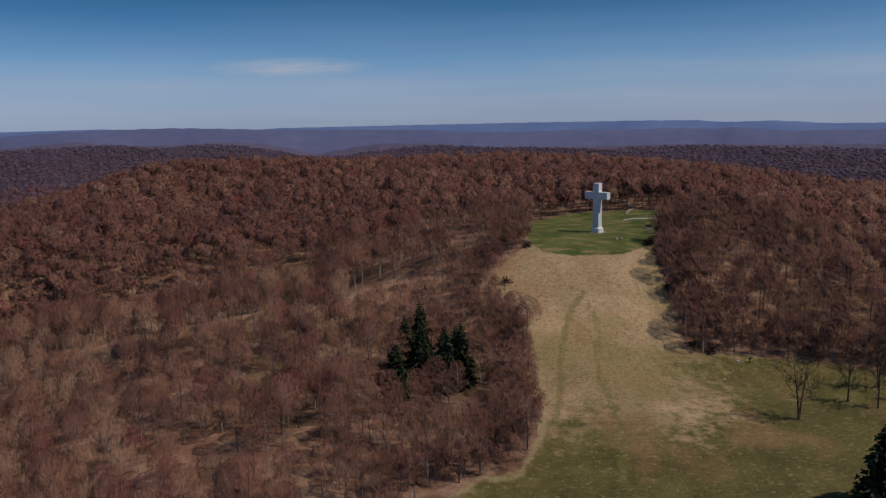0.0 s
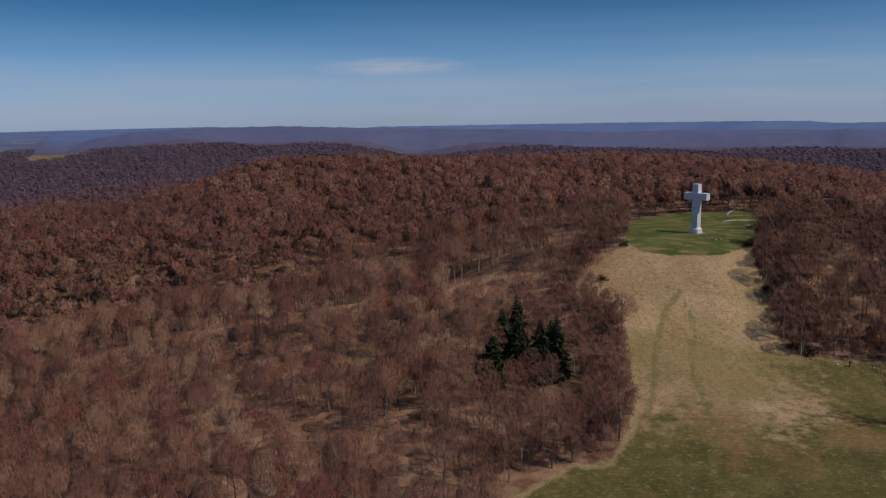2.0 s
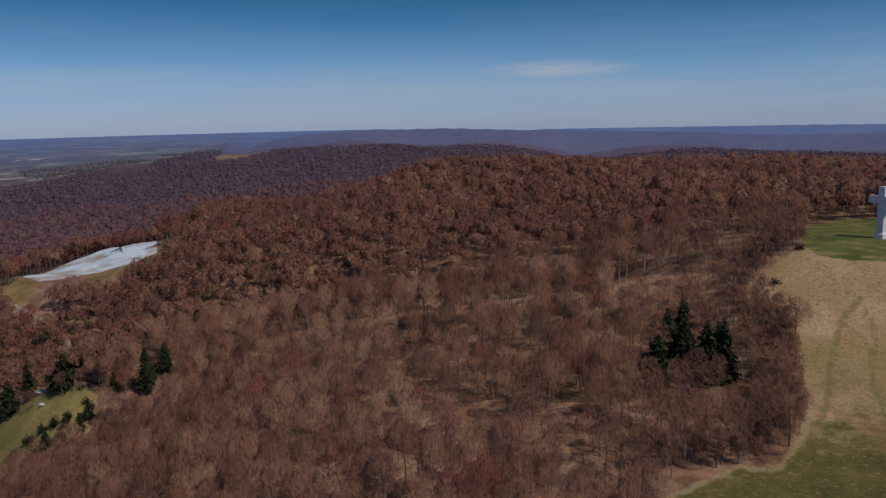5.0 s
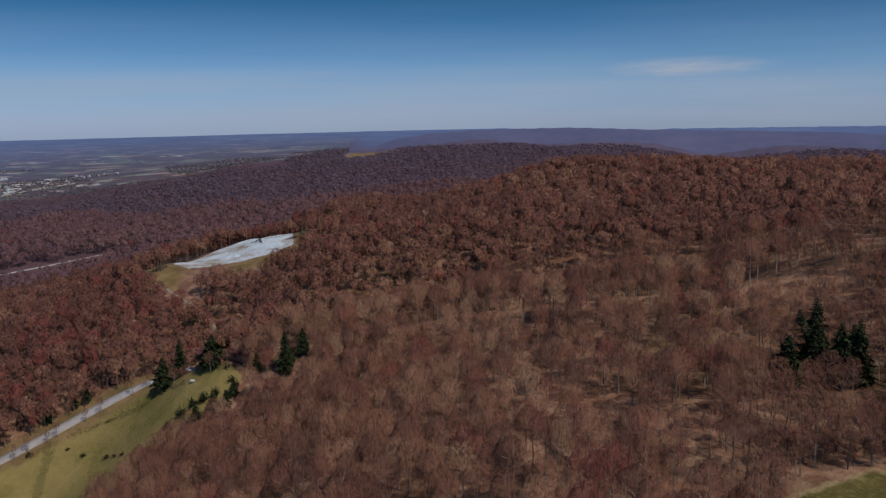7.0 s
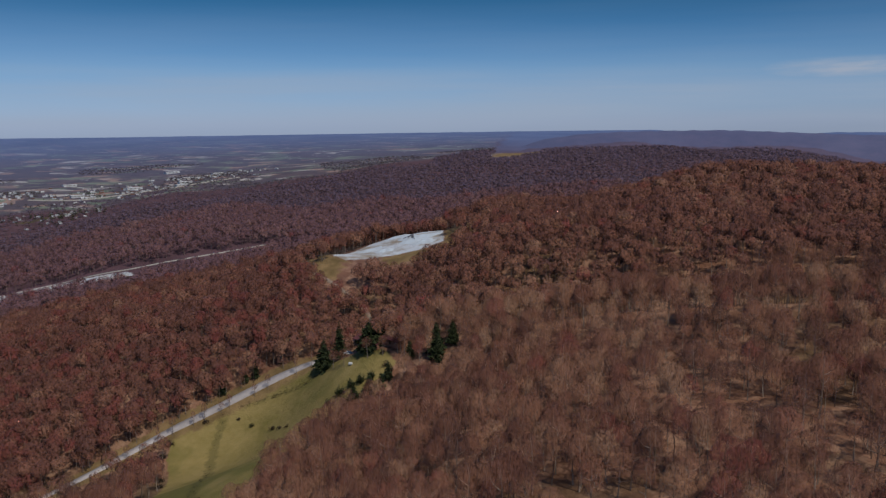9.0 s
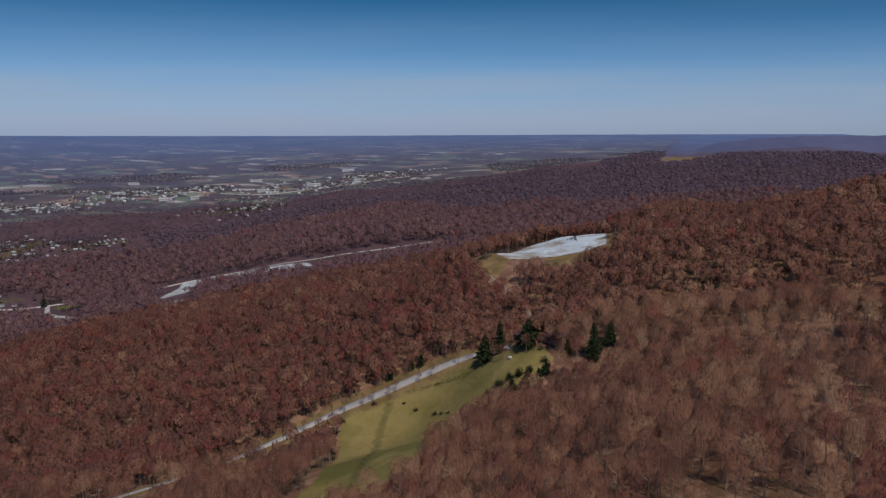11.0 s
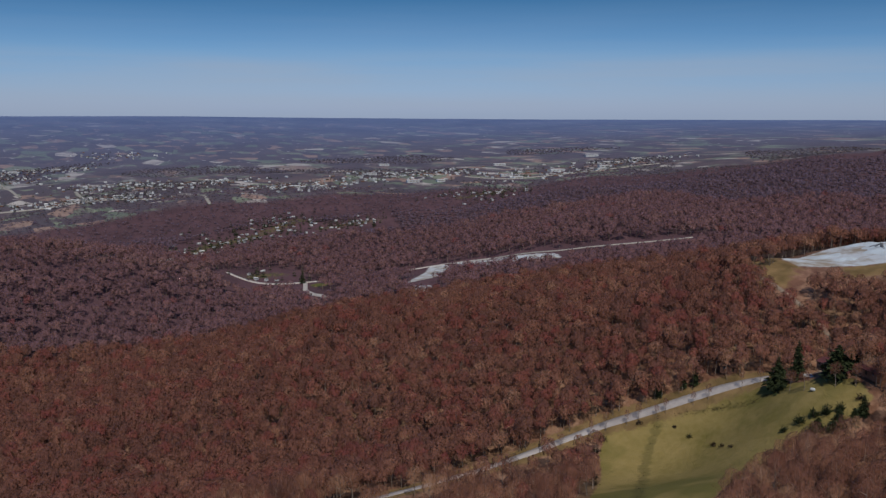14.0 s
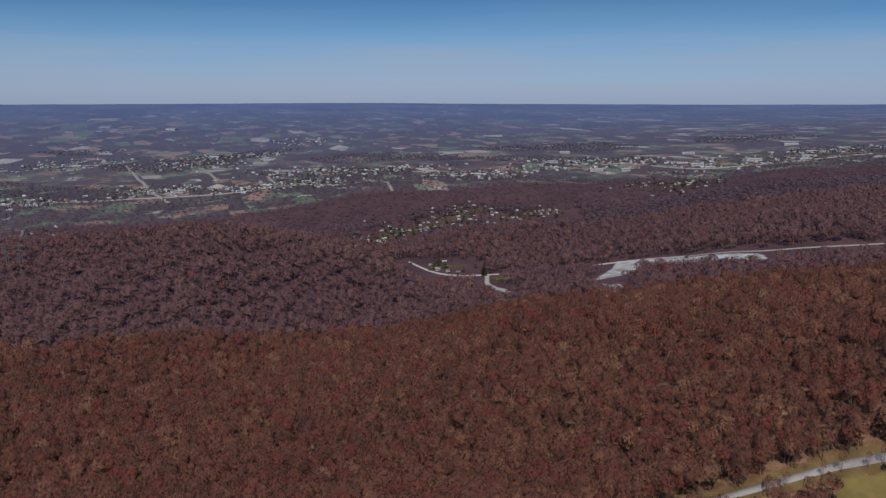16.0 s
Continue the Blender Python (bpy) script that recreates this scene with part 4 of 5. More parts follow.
# ---- evergreens, shrubs and single trees ----
def conifer(tall, wide, whorls=20, arms=9, slim=1.0):
    """A spruce: a straight stem and drooping whorls of needled boughs with gaps between."""
    stem = tube([(0, 0, -0.3), (0, 0, tall * 0.5), (0, 0, tall)], [0.22 * tall / 16, 0.14 * tall / 16, 0.02], 6)
    pieces = []
    for i in range(whorls):
        f = (i + 0.3) / whorls
        h = tall * (0.10 + 0.88 * f)
        reach = wide / 2 * (1 - f) ** 0.8 * RNG.uniform(0.75, 1.1) + 0.25
        n = max(5, int(arms * (1 - 0.45 * f)))
        for j in range(n):
            a = j * 2 * math.pi / n + i * 1.1 + RNG.uniform(-0.3, 0.3)
            r = reach * RNG.uniform(0.6, 1.12)
            d = np.array([math.cos(a), math.sin(a), -0.22 - 0.15 * (1 - f)])
            side = np.array([-math.sin(a), math.cos(a), 0])
            k = 7
            s = np.sort(RNG.uniform(0.15, 1.0, k))
            starts = np.array([0, 0, h]) + np.outer(s * r, d)
            ways = d[None] * 0.55 + side[None] * RNG.choice([-1, 1], k)[:, None] * RNG.uniform(0.3, 1.0, k)[:, None] + RNG.normal(size=(k, 3)) * 0.22
            ways /= np.linalg.norm(ways, axis=1, keepdims=True)
            pieces.append(slivers(starts, ways, r * 0.42 * RNG.uniform(0.6, 1.3, k) * slim + 0.15, np.full(k, 0.28 * r + 0.2)))
            pieces.append(slivers(np.array([[0, 0, h]]), (d / np.linalg.norm(d))[None], np.array([r]), np.array([0.3 + 0.15 * r])))
    return stem, joined(pieces)


def plant(name, x, y, wood, crown, needles, label, category, group="", scale=1.0, turn=0.0, sink=0.0, bark=None):
    ob = new(name)
    part("trunk", *wood, bark or BARK, ob)
    head = part("crown", *crown, needles, ob)
    if needles in (LONE_TWIGS, BUD_TWIGS):
        airy(head, CORE)
    ob.matrix_basis = pose(x, y, float(height(x, y)) - sink, 0, 0, turn) @ Matrix.Diagonal((scale, scale, scale, 1))
    return tagged(ob, label, category, group)


SPRUCES = [(-11, 226, 19, 8.5), (-7, 231, 20.5, 7.5), (-13, 217, 15, 7), (0, 218, 18, 8), (4.5, 219, 18.5, 7), (-6.5, 223, 17, 7), (3, 224, 15, 7)]
for sx, sy, st, sw in SPRUCES:
    plant("spruce", sx, sy, *conifer(st, sw * 1.3, 26, 13), NEEDLES, "dark green spruce among bare trees below the clearing", "tree", "spruces below the clearing")
plant("pine", 12, 238, *conifer(13, 6, 13, 8, 1.3), PINE, "pale yellow-green pine beside the clearing", "tree")
for sx, sy, st, sw in [(-278, 247, 16, 8.5), (-273, 253, 19, 5.5), (-250, 249, 14, 11), (-246, 252, 12, 8), (-211, 250, 15, 7.5), (-206, 256, 11, 5), (-208, 247, 12, 5.5)]:
    plant("spruce", sx, sy, *conifer(st, sw * 1.25, 22, 13), NEEDLES, "dark green spruce beside the valley house and field", "tree", "spruces beside the valley field")
for sx, sy, st, sw in [(-335, 230, 9, 4.5), (-328, 239, 10, 4), (-324, 243, 9, 3.5), (-226, 234, 9, 3.5), (-223, 246, 9, 4), (-230, 226, 8, 6), (-236, 222, 6, 4.5), (-226, 229, 7, 4)]:
    plant("young_spruce", sx, sy, *conifer(st, sw * 1.2, 14, 11), NEEDLES, "small dark spruce on the edge of the valley field", "tree", "young spruces by the field")
plant("spruce", 84, 151, *conifer(17, 10, 24, 12), NEEDLES, "big dark spruce on the lower meadow", "tree")
plant("spruce", -893, 219, *conifer(20, 8, 14, 8), NEEDLES, "dark spruce beside the highway", "tree")


def lone_tree(tall, wide, stems):
    """A wide-spreading leafless tree with several stems and long limbs."""
    wood, twigs = [], []
    for k in range(stems):
        a0 = k * 2 * math.pi / stems + 0.4
        lean = np.array([math.cos(a0), math.sin(a0), 0]) * wide * 0.10 * (stems > 1)
        top = lean * 2.0 + (0, 0, tall * 0.95)
        wood.append(tube([(0, 0, -0.3), lean * 0.5 + (0, 0, tall * 0.3), lean * 1.2 + (0, 0, tall * 0.6), top], [0.27, 0.20, 0.13, 0.03], 6))
        for i in range(11):
            h = RNG.uniform(0.22, 0.85)
            a = i * 2.4 + RNG.uniform(-0.4, 0.4)
            out = wide * 0.5 * RNG.uniform(0.55, 1.0) * (1.1 - 0.55 * h)
            p0 = lean * 2.0 * h + (0, 0, tall * 0.95 * h)
            p2 = p0 + (math.cos(a) * out, math.sin(a) * out, tall * RNG.uniform(0.08, 0.25))
            p1 = (p0 + p2) / 2 + (0, 0, -0.4)
            wood.append(tube([p0, p1, p2], [0.10, 0.06, 0.015], 4))
            for _ in range(5):
                q0 = p0 + (p2 - p0) * RNG.uniform(0.35, 1.0)
                q1 = q0 + RNG.normal(size=3) * (1.1, 1.1, 0.5) + (0, 0, 1.3)
                wood.append(tube([q0, q1], [0.045, 0.012], 3))
                n = 15
                ways = (q1 - q0)[None] / np.linalg.norm(q1 - q0) + RNG.normal(size=(n, 3)) * 0.5
                ways /= np.linalg.norm(ways, axis=1, keepdims=True)
                twigs.append(slivers(q0 + (q1 - q0) * RNG.uniform(0.1, 1, (n, 1)), ways, RNG.uniform(0.6, 1.5, n), np.full(n, 0.06)))
    return joined(wood), joined(twigs)


for sx, sy, st, sw, k, label in [(85, 192, 17, 13, 2, "forked leafless tree standing alone on the meadow"), (101, 201, 13, 10, 1, "leafless spreading tree on the meadow edge"),
                                 (106, 196, 14, 9, 1, "leafless spreading tree on the meadow edge"), (112, 208, 15, 9, 2, "leafless forked tree on the meadow edge"), (117, 199, 13, 8, 1, "leafless spreading tree on the meadow edge")]:
    plant("meadow_tree", sx, sy, *lone_tree(st, sw, k), SHRUB, label, "tree", "trees on the meadow", bark=DARK_BARK)


def shrub(wide, tall, count=160):
    """A mound of fine twigs with an uneven head."""
    u = RNG.normal(size=(count, 3))
    u[:, 2] = abs(u[:, 2])
    u /= np.linalg.norm(u, axis=1, keepdims=True)
    pts = u * RNG.uniform(0.2, 0.85, (count, 1)) * (wide / 2, wide / 2, tall) * (0.8 + 0.2 * np.sin(u[:, :1] * 5))
    ways = u + RNG.normal(size=(count, 3)) * 0.4 + (0, 0, 0.3)
    ways /= np.linalg.norm(ways, axis=1, keepdims=True)
    stems = joined([tube([(0, 0, -0.2), (math.cos(a) * wide * 0.2, math.sin(a) * wide * 0.2, tall * 0.6)], [0.06, 0.02], 3) for a in (0, 1.3, 2.6, 3.9, 5.2)])
    return stems, slivers(pts, ways, RNG.uniform(0.35, 0.8, count) * tall * 0.5, np.full(count, 0.14 * wide ** 0.5))


for bx, by, bw, bt, green in [(-330, 214, 5.5, 2.2, 0), (-314, 222, 3, 1.8, 0), (-303, 221, 3.6, 2.4, 1), (-286, 219, 5.0, 2.2, 0), (-280, 218, 4.5, 1.7, 0), (-273, 216, 4.0, 1.6, 0),
                              (-335, 196, 7, 3.5, 0), (-330, 188, 6, 3, 0), (-322, 180, 7, 3.5, 0), (-309, 172, 6, 3, 0), (-238, 219, 6, 4, 1), (-231, 223, 6, 4.5, 1), (-241, 213, 5, 3, 1),
                              (-241, 206, 5, 2.5, 0), (-300, 165, 6, 3, 0), (-232, 240, 5, 3, 0), (-228, 238, 5, 3.5, 0), (-239, 246, 4, 2.5, 0), (-244, 205, 5, 3, 0),
                              (72, 290, 6, 3.4, 0), (75, 285, 6, 3.6, 0), (73, 276, 5, 3.2, 0), (72, 263, 6, 3, 0), (73, 237, 7, 3.2, 0), (77, 234, 6, 2.6, 0), (29, 287, 5, 2.6, 0), (20, 266, 5, 2.6, 0)]:
    plant("shrub", bx, by, *shrub(bw, bt), EVERSHRUB if green else SHRUB, "olive-green evergreen shrub on the field edge" if green else "low dark leafless shrub at the edge of the grass", "shrub", "shrubs on the grass edges", turn=RNG.uniform(0, 360))

# roadside trees along the valley road
road_pts = np.array(ROAD, float)
for i, f in enumerate(np.linspace(3.4, 8.8, 18)):
    k = int(f)
    px, py = road_pts[k] + (road_pts[k + 1] - road_pts[k]) * (f - k)
    side = 6.0 if i % 3 else -6.5
    d = road_pts[k + 1] - road_pts[k]
    d /= np.hypot(*d)
    plant("roadside_tree", px + d[1] * side * 0.75, py - d[0] * side * 0.75, *bare_tree(RNG.uniform(6, 11), RNG.uniform(3, 5), 5, 90, 1.2, 0.08, 4), LONE_TWIGS,
          "slim leafless tree beside the valley road", "tree", "trees along the valley road")
for sx, sy in ((-268, 243), (-259, 241), (-246, 243), (-238, 245), (-231, 247), (-243, 260), (-256, 262), (-226, 256), (-219, 251)):
    plant("garden_tree", sx, sy, *bare_tree(RNG.uniform(8, 11.5), RNG.uniform(5, 7.5), 6, 150, 1.5, 0.09, 4), LONE_TWIGS, "leafless garden tree in front of the valley house", "tree", "trees round the valley house")
plant("red_maple", -241, 280, *bare_tree(13, 10, 8, 420, 1.6, 0.26), BUD_TWIGS, "crimson-budding maple in the hillside wood", "tree")
plant("red_maple", -247, 284, *bare_tree(12, 9, 8, 380, 1.6, 0.26), BUD_TWIGS, "crimson-budding maple in the hillside wood", "tree")


# ---- small things on the knob and the meadow ----
def picnic_bench(x, y, turn):
    ob = new("bench")
    z = float(height(x, y))
    part("seat", *box(-1.3, 1.3, -0.35, 0.35, 0.72, 0.82), DARKWOOD, ob)
    part("backrest", *box(-1.3, 1.3, 0.30, 0.40, 0.85, 1.45), DARKWOOD, ob)
    for sx in (-1.1, 1.0):
        part("leg", *box(sx, sx + 0.14, -0.3, 0.35, -0.2, 0.85), CONCRETE, ob, "pale concrete leg")
    part("pad", *box(-1.8, 1.8, -1.1, 0.9, -0.3, 0.06), CONCRETE, ob, "pale concrete pad")
    ob.matrix_basis = pose(x, y, z, 0, 0, turn)
    tagged(ob, "dark timber bench on a pale pad on the lawn", "bench", "benches on the lawn")


picnic_bench(78, 315, 12)
picnic_bench(81.3, 313.2, 18)


def stone(x, y, size):
    bm = bmesh.new()
    bmesh.ops.create_icosphere(bm, subdivisions=2, radius=size)
    for v in bm.verts:
        v.co += Vector(v.co) * 0.35 * noise.noise(v.co * 1.7 + Vector((x, y, 0)))
        v.co.z *= 0.55
    me = bpy.data.meshes.new("stone")
    bm.to_mesh(me)
    bm.free()
    me.materials.append(CONCRETE)
    ob = new("stone", me)
    ob.matrix_basis = pose(x, y, float(height(x, y)) + size * 0.15, 0, 0, x * 31)
    tagged(ob, "pale weathered boulder on the meadow grass", "stone", "boulders on the meadow")


for bx, by, bs in [(72, 230, 0.4), (83, 229, 0.6), (68, 229, 0.35), (92, 227, 0.5), (76, 219, 0.35), (80, 224, 0.3), (62, 296, 0.5), (64, 297, 0.4)]:
    stone(bx, by, bs)
post = new("fire_pit_post")
part("post", *box(-0.12, 0.12, -0.12, 0.12, -0.2, 1.6), DARKWOOD, post)
part("board", *box(-0.5, 0.5, -0.16, -0.12, 1.0, 1.6), DARKWOOD, post)
post.matrix_basis = pose(86, 228, float(height(86, 228)), 0, 0, 20)
tagged(post, "dark wooden signboard on a post in the meadow", "sign")
ribbon("lawn_path", [(73, 338), (78, 340), (84, 338), (90, 341), (97, 347)], 1.1, GRAVEL, 0.12, "pale gravel path curving over the lawn", 1.0)
ribbon("trail", [(77, 352), (80, 362), (85, 371), (84, 384), (88, 396), (84, 412)], 1.5, DIRT, 0.2, "pale sandy trail from the lawn into the woods", 1.5)


# ---- buildings ----
def gable(w, d, h, rise, over=0.4):
    """Walls with gable ends, and a two-sided roof of some thickness, as (walls, roof)."""
    a, b = w / 2, d / 2
    v = np.array([(-a, -b, -1.2), (a, -b, -1.2), (a, b, -1.2), (-a, b, -1.2), (-a, -b, h), (a, -b, h), (a, b, h), (-a, b, h), (-a, 0, h + rise), (a, 0, h + rise)], float)
    f = [(0, 1, 5), (0, 5, 4), (2, 3, 7), (2, 7, 6), (1, 2, 6), (1, 6, 5), (3, 0, 4), (3, 4, 7), (4, 8, 7), (5, 6, 9)]
    e, t = over, 0.22
    k = rise / b
    prof = [(-b - e, h - e * k), (0, h + rise), (b + e, h - e * k), (b + e, h - e * k + t), (0, h + rise + t * 1.2), (-b - e, h - e * k + t)]
    rv = np.array([(x, y, z + 0.02) for x in (-a - e, a + e) for y, z in prof])
    rf = []
    for i in range(6):
        j = (i + 1) % 6
        rf += [(i, j, 6 + j), (i, 6 + j, 6 + i)]
    for o in (0, 6):
        rf += [(o, o + 1, o + 4), (o, o + 4, o + 5), (o + 1, o + 2, o + 3), (o + 1, o + 3, o + 4)]
    return (v, np.array(f)), (rv, np.array(rf))


def house(name, x, y, turn, w, d, h, rise, wall_m, roof_m, label, category="house", group="", windows=True, chimney=False):
    ob = new(name)
    walls, roof = gable(w, d, h, rise)
    part("wall", *walls, wall_m, ob)
    r = part("roof", *roof, roof_m, ob)
    if chimney:
        part("chimney", *box(w * 0.2, w * 0.2 + 0.9, -0.45, 0.45, h + rise * 0.3, h + rise + 1.2), BRICK, r)
    if windows:
        n = max(2, int(w / 3.2))
        for i in range(n):
            cx = -w / 2 + (i + 0.5) * w / n
            for s in (-1, 1):
                door = i == n // 2 and s < 0
                y0, y1 = sorted((s * (d / 2 - 0.05), s * (d / 2 + 0.03)))
                wv = part("door" if door else "window", *box(cx - 0.55, cx + 0.55, y0, y1, 0.1 if door else 1.0, 2.1), DARKWOOD if door else SIDING, ob)
                if not door:
                    y0, y1 = sorted((s * (d / 2 + 0.02), s * (d / 2 + 0.05)))
                    part("pane", *box(cx - 0.45, cx + 0.45, y0, y1, 1.1, 2.0), PANE, wv)
    ob.matrix_basis = pose(x, y, float(height(x, y)) + 0.3, 0, 0, turn)
    return tagged(ob, label, category, group)


house("house", -252, 252.5, -8, 17, 7.5, 2.3, 1.3, BRICK, MAROON, "long low brick house with a maroon roof beside the field", chimney=True)
house("house", -236, 252, -14, 12, 7, 2.2, 1.2, BRICK, MAROON, "low brick wing with a maroon roof beside the field")
house("shed", -316, 257, 38, 8, 6, 2.7, 2.2, BRICK, SHINGLE, "small brown shed with a russet shingle roof by the road", "shed")
house("shed", -322, 262, 38, 5, 4, 2.2, 1.2, BRICK, SHINGLE, "little brown outbuilding at the edge of the woods", "shed", windows=False)


def parked_car(x, y, turn):
    ob = new("car")
    part("body", *joined([box(-2.2, 2.2, -0.9, 0.9, 0.35, 0.95, 0.06, 0.15), box(-1.2, 1.3, -0.8, 0.8, 0.95, 1.5, 0.22, 0.1)]), SIDING, ob)
    for sx in (-1.35, 1.35):
        for sy in (-0.9, 0.72):
            ang = np.arange(12) * math.pi / 6
            ring = [(sx + 0.34 * math.cos(a), yy, 0.34 + 0.34 * math.sin(a)) for yy in (sy, sy + 0.2) for a in ang]
            f = [t for i in range(12) for t in ((i, (i + 1) % 12, 12 + (i + 1) % 12), (i, 12 + (i + 1) % 12, 12 + i))]
            f += [(0, i + 1, i) for i in range(1, 11)] + [(12, 12 + i, 13 + i) for i in range(1, 11)]
            part("wheel", np.array(ring), np.array(f), DARKWOOD, ob)
    for sy in (-0.79, 0.76):
        part("side_window", *box(-0.9, 1.0, sy - 0.02, sy + 0.05, 1.02, 1.38), PANE, ob)
    ob.matrix_basis = pose(x, y, float(height(x, y)) + 0.15, 0, 0, turn)
    tagged(ob, "white car parked beside the valley house", "car", "cars at the house")


parked_car(-266, 252, 25)
parked_car(-258, 257.5, 5)
tank = new("gas_tank")
bm = bmesh.new()
bmesh.ops.create_uvsphere(bm, u_segments=20, v_segments=12, radius=1.0)
for v in bm.verts:
    v.co.x += math.copysign(0.55, v.co.x) if abs(v.co.x) > 1e-4 else 0
    v.co.z += 1.15
me = bpy.data.meshes.new("vessel")
bm.to_mesh(me)
bm.free()
me.materials.append(SIDING)
vessel = new("vessel", me)
vessel.parent = tank
for sx in (-0.6, 0.5):
    part("foot", *box(sx, sx + 0.15, -0.5, 0.5, -0.3, 0.5), CONCRETE, tank)
tank.matrix_basis = pose(-254, 240, float(height(-254, 240)), 0, 0, 20) @ Matrix.Diagonal((0.7, 0.7, 0.7, 1))
tagged(tank, "white rounded gas tank on the grass by the house", "tank")

# utility poles along the valley road
for f in (0.6, 2.0, 3.4, 4.8, 6.2, 7.6):
    k = int(f)
    px, py = road_pts[k] + (road_pts[k + 1] - road_pts[k]) * (f - k)
    pole = new("utility_pole")
    part("mast", *tube([(0, 0, -0.5), (0, 0, 10)], [0.16, 0.11], 7), DARKWOOD, pole)
    part("crossarm", *box(-1.1, 1.1, -0.06, 0.06, 9.0, 9.15), DARKWOOD, pole)
    pole.matrix_basis = pose(px - 5.0, py + 2.0, float(height(px - 5.0, py + 2.0)), 0, 0, 60)
    tagged(pole, "plain wooden utility pole beside the valley road", "pole", "poles along the valley road")


# ---- quarry ----
def stockpile(x, y, wide, tall, label):
    """A heap of crushed stone with a worn, uneven top, lying on the quarry floor."""
    n, m = 28, 9
    z0 = float(height(x, y))
    v, f = [(0, 0, tall)], []
    for i in range(1, m + 1):
        for j in range(n):
            a = j * 2 * math.pi / n
            r = i / m
            lump = 1 + 0.22 * math.sin(3 * a + x) + 0.12 * math.sin(7 * a + y)
            px, py = math.cos(a) * wide / 2 * r * lump, math.sin(a) * wide / 2 * r * lump * 0.7
            v.append((px, py, float(height(x + px, y + py)) - z0 + tall * min(1.0, 1.35 * (1 - r)) * (1 + 0.25 * math.sin(5 * a + 4 * r + y)) - 0.4 * (i == m)))
    for j in range(n):
        f.append((0, 1 + j, 1 + (j + 1) % n))
        for i in range(m - 1):
            a, b = 1 + i * n + j, 1 + i * n + (j + 1) % n
            f += [(a, a + n, b + n), (a, b + n, b)]
    ob = link_mesh("stockpile", v, np.array(f), PALE_STONE, True)
    ob.matrix_basis = pose(x, y, z0)
    tagged(ob, label, "stone heap", "heaps in the quarry")


PALE_STONE = simple("pale crushed limestone", (0.56, 0.66, 0.76), (0.46, 0.51, 0.57), 0.12, bump=0.3)
for qx, qy, qw, qt in [(-352, 418, 34, 1.0), (-337, 408, 18, 1.1), (-374, 428, 26, 0.8), (-384, 402, 24, 0.6), (-362, 444, 26, 1.0), (-362, 396, 14, 0.9)]:
    stockpile(qx, qy, qw, qt, "flat-topped heap of pale crushed limestone in the quarry")
plantq = new("stone_crusher")
part("tower", *joined([box(-2, 2, -2, 2, 3.5, 9, 0.3), box(-1.9, -1.5, -1.9, -1.5, -1, 3.5), box(1.5, 1.9, -1.9, -1.5, -1, 3.5), box(-1.9, -1.5, 1.5, 1.9, -1, 3.5), box(1.5, 1.9, 1.5, 1.9, -1, 3.5)]), SLATE, plantq, "dark steel screening tower on four legs")
for a, ln in ((200, 20), (165, 17), (330, 12)):
    c, s = math.cos(radians(a)), math.sin(radians(a))
    part("conveyor", *tube([(c * 1.5, s * 1.5, 8.0), (c * ln, s * ln, 1.2)], [0.75, 0.6], 4), SLATE, plantq, "dark sloping conveyor boom")
part("hopper", *box(-3.5, -0.5, 3, 6, -0.5, 3.8, -0.5), SLATE, plantq)
plantq.matrix_basis = pose(-353, 415, float(height(-353, 415)), 0, 0, 0) @ Matrix.Diagonal((0.34, 0.34, 0.4, 1))
tagged(plantq, "dark stone crusher with sloping conveyors in the quarry", "machine")

# ---- villages and town ----
HOUSE_KINDS = []
for hw, hd, hh, hr, wm, rm in [(10, 7.5, 3.2, 2.2, SIDING, SLATE), (12, 8, 3.0, 2.0, SIDING, PALE_ROOF), (9, 8, 5.2, 2.6, SIDING, SLATE), (13, 7, 2.8, 1.7, BRICK, SLATE), (11, 8, 3.2, 2.4, SIDING, SHINGLE), (16, 6, 2.9, 1.2, SIDING, PALE_ROOF)]:
    HOUSE_KINDS.append((gable(hw, hd, hh, hr), wm, rm))
protos = []
for (walls, roof), wm, rm in HOUSE_KINDS:
    ob = new("village_house")
    part("wall", *walls, wm, ob)
    part("roof", *roof, rm, ob)
    protos.append(tagged(ob, "small house with %s among village trees" % {"grey roofing": "a grey roof", "pale sheet roofing": "a pale metal roof", "russet shingles": "a russet roof"}[rm.name], "house", "village houses"))
placed = [False] * len(protos)
village_spots = []
for (ax, ay), (bx, by), spread, count in VILLAGES:
    count = int(count * 1.6)
    for i in range(count):
        f = (i + RNG.uniform(0, 1)) / count
        hx, hy = ax + (bx - ax) * f + RNG.normal() * spread, ay + (by - ay) * f + RNG.normal() * spread
        k = int(RNG.integers(0, len(protos)))
        m = pose(hx, hy, float(height(hx, hy)) + 0.8, 0, 0, math.degrees(math.atan2(by - ay, bx - ax)) + RNG.choice([0, 90]) + RNG.normal() * 8) @ Matrix.Diagonal((0.6, 0.6, 0.6, 1))
        village_spots.append((hx, hy))
        if placed[k]:
            copy_thing(protos[k], m)
        else:
            protos[k].matrix_basis = m
            placed[k] = True

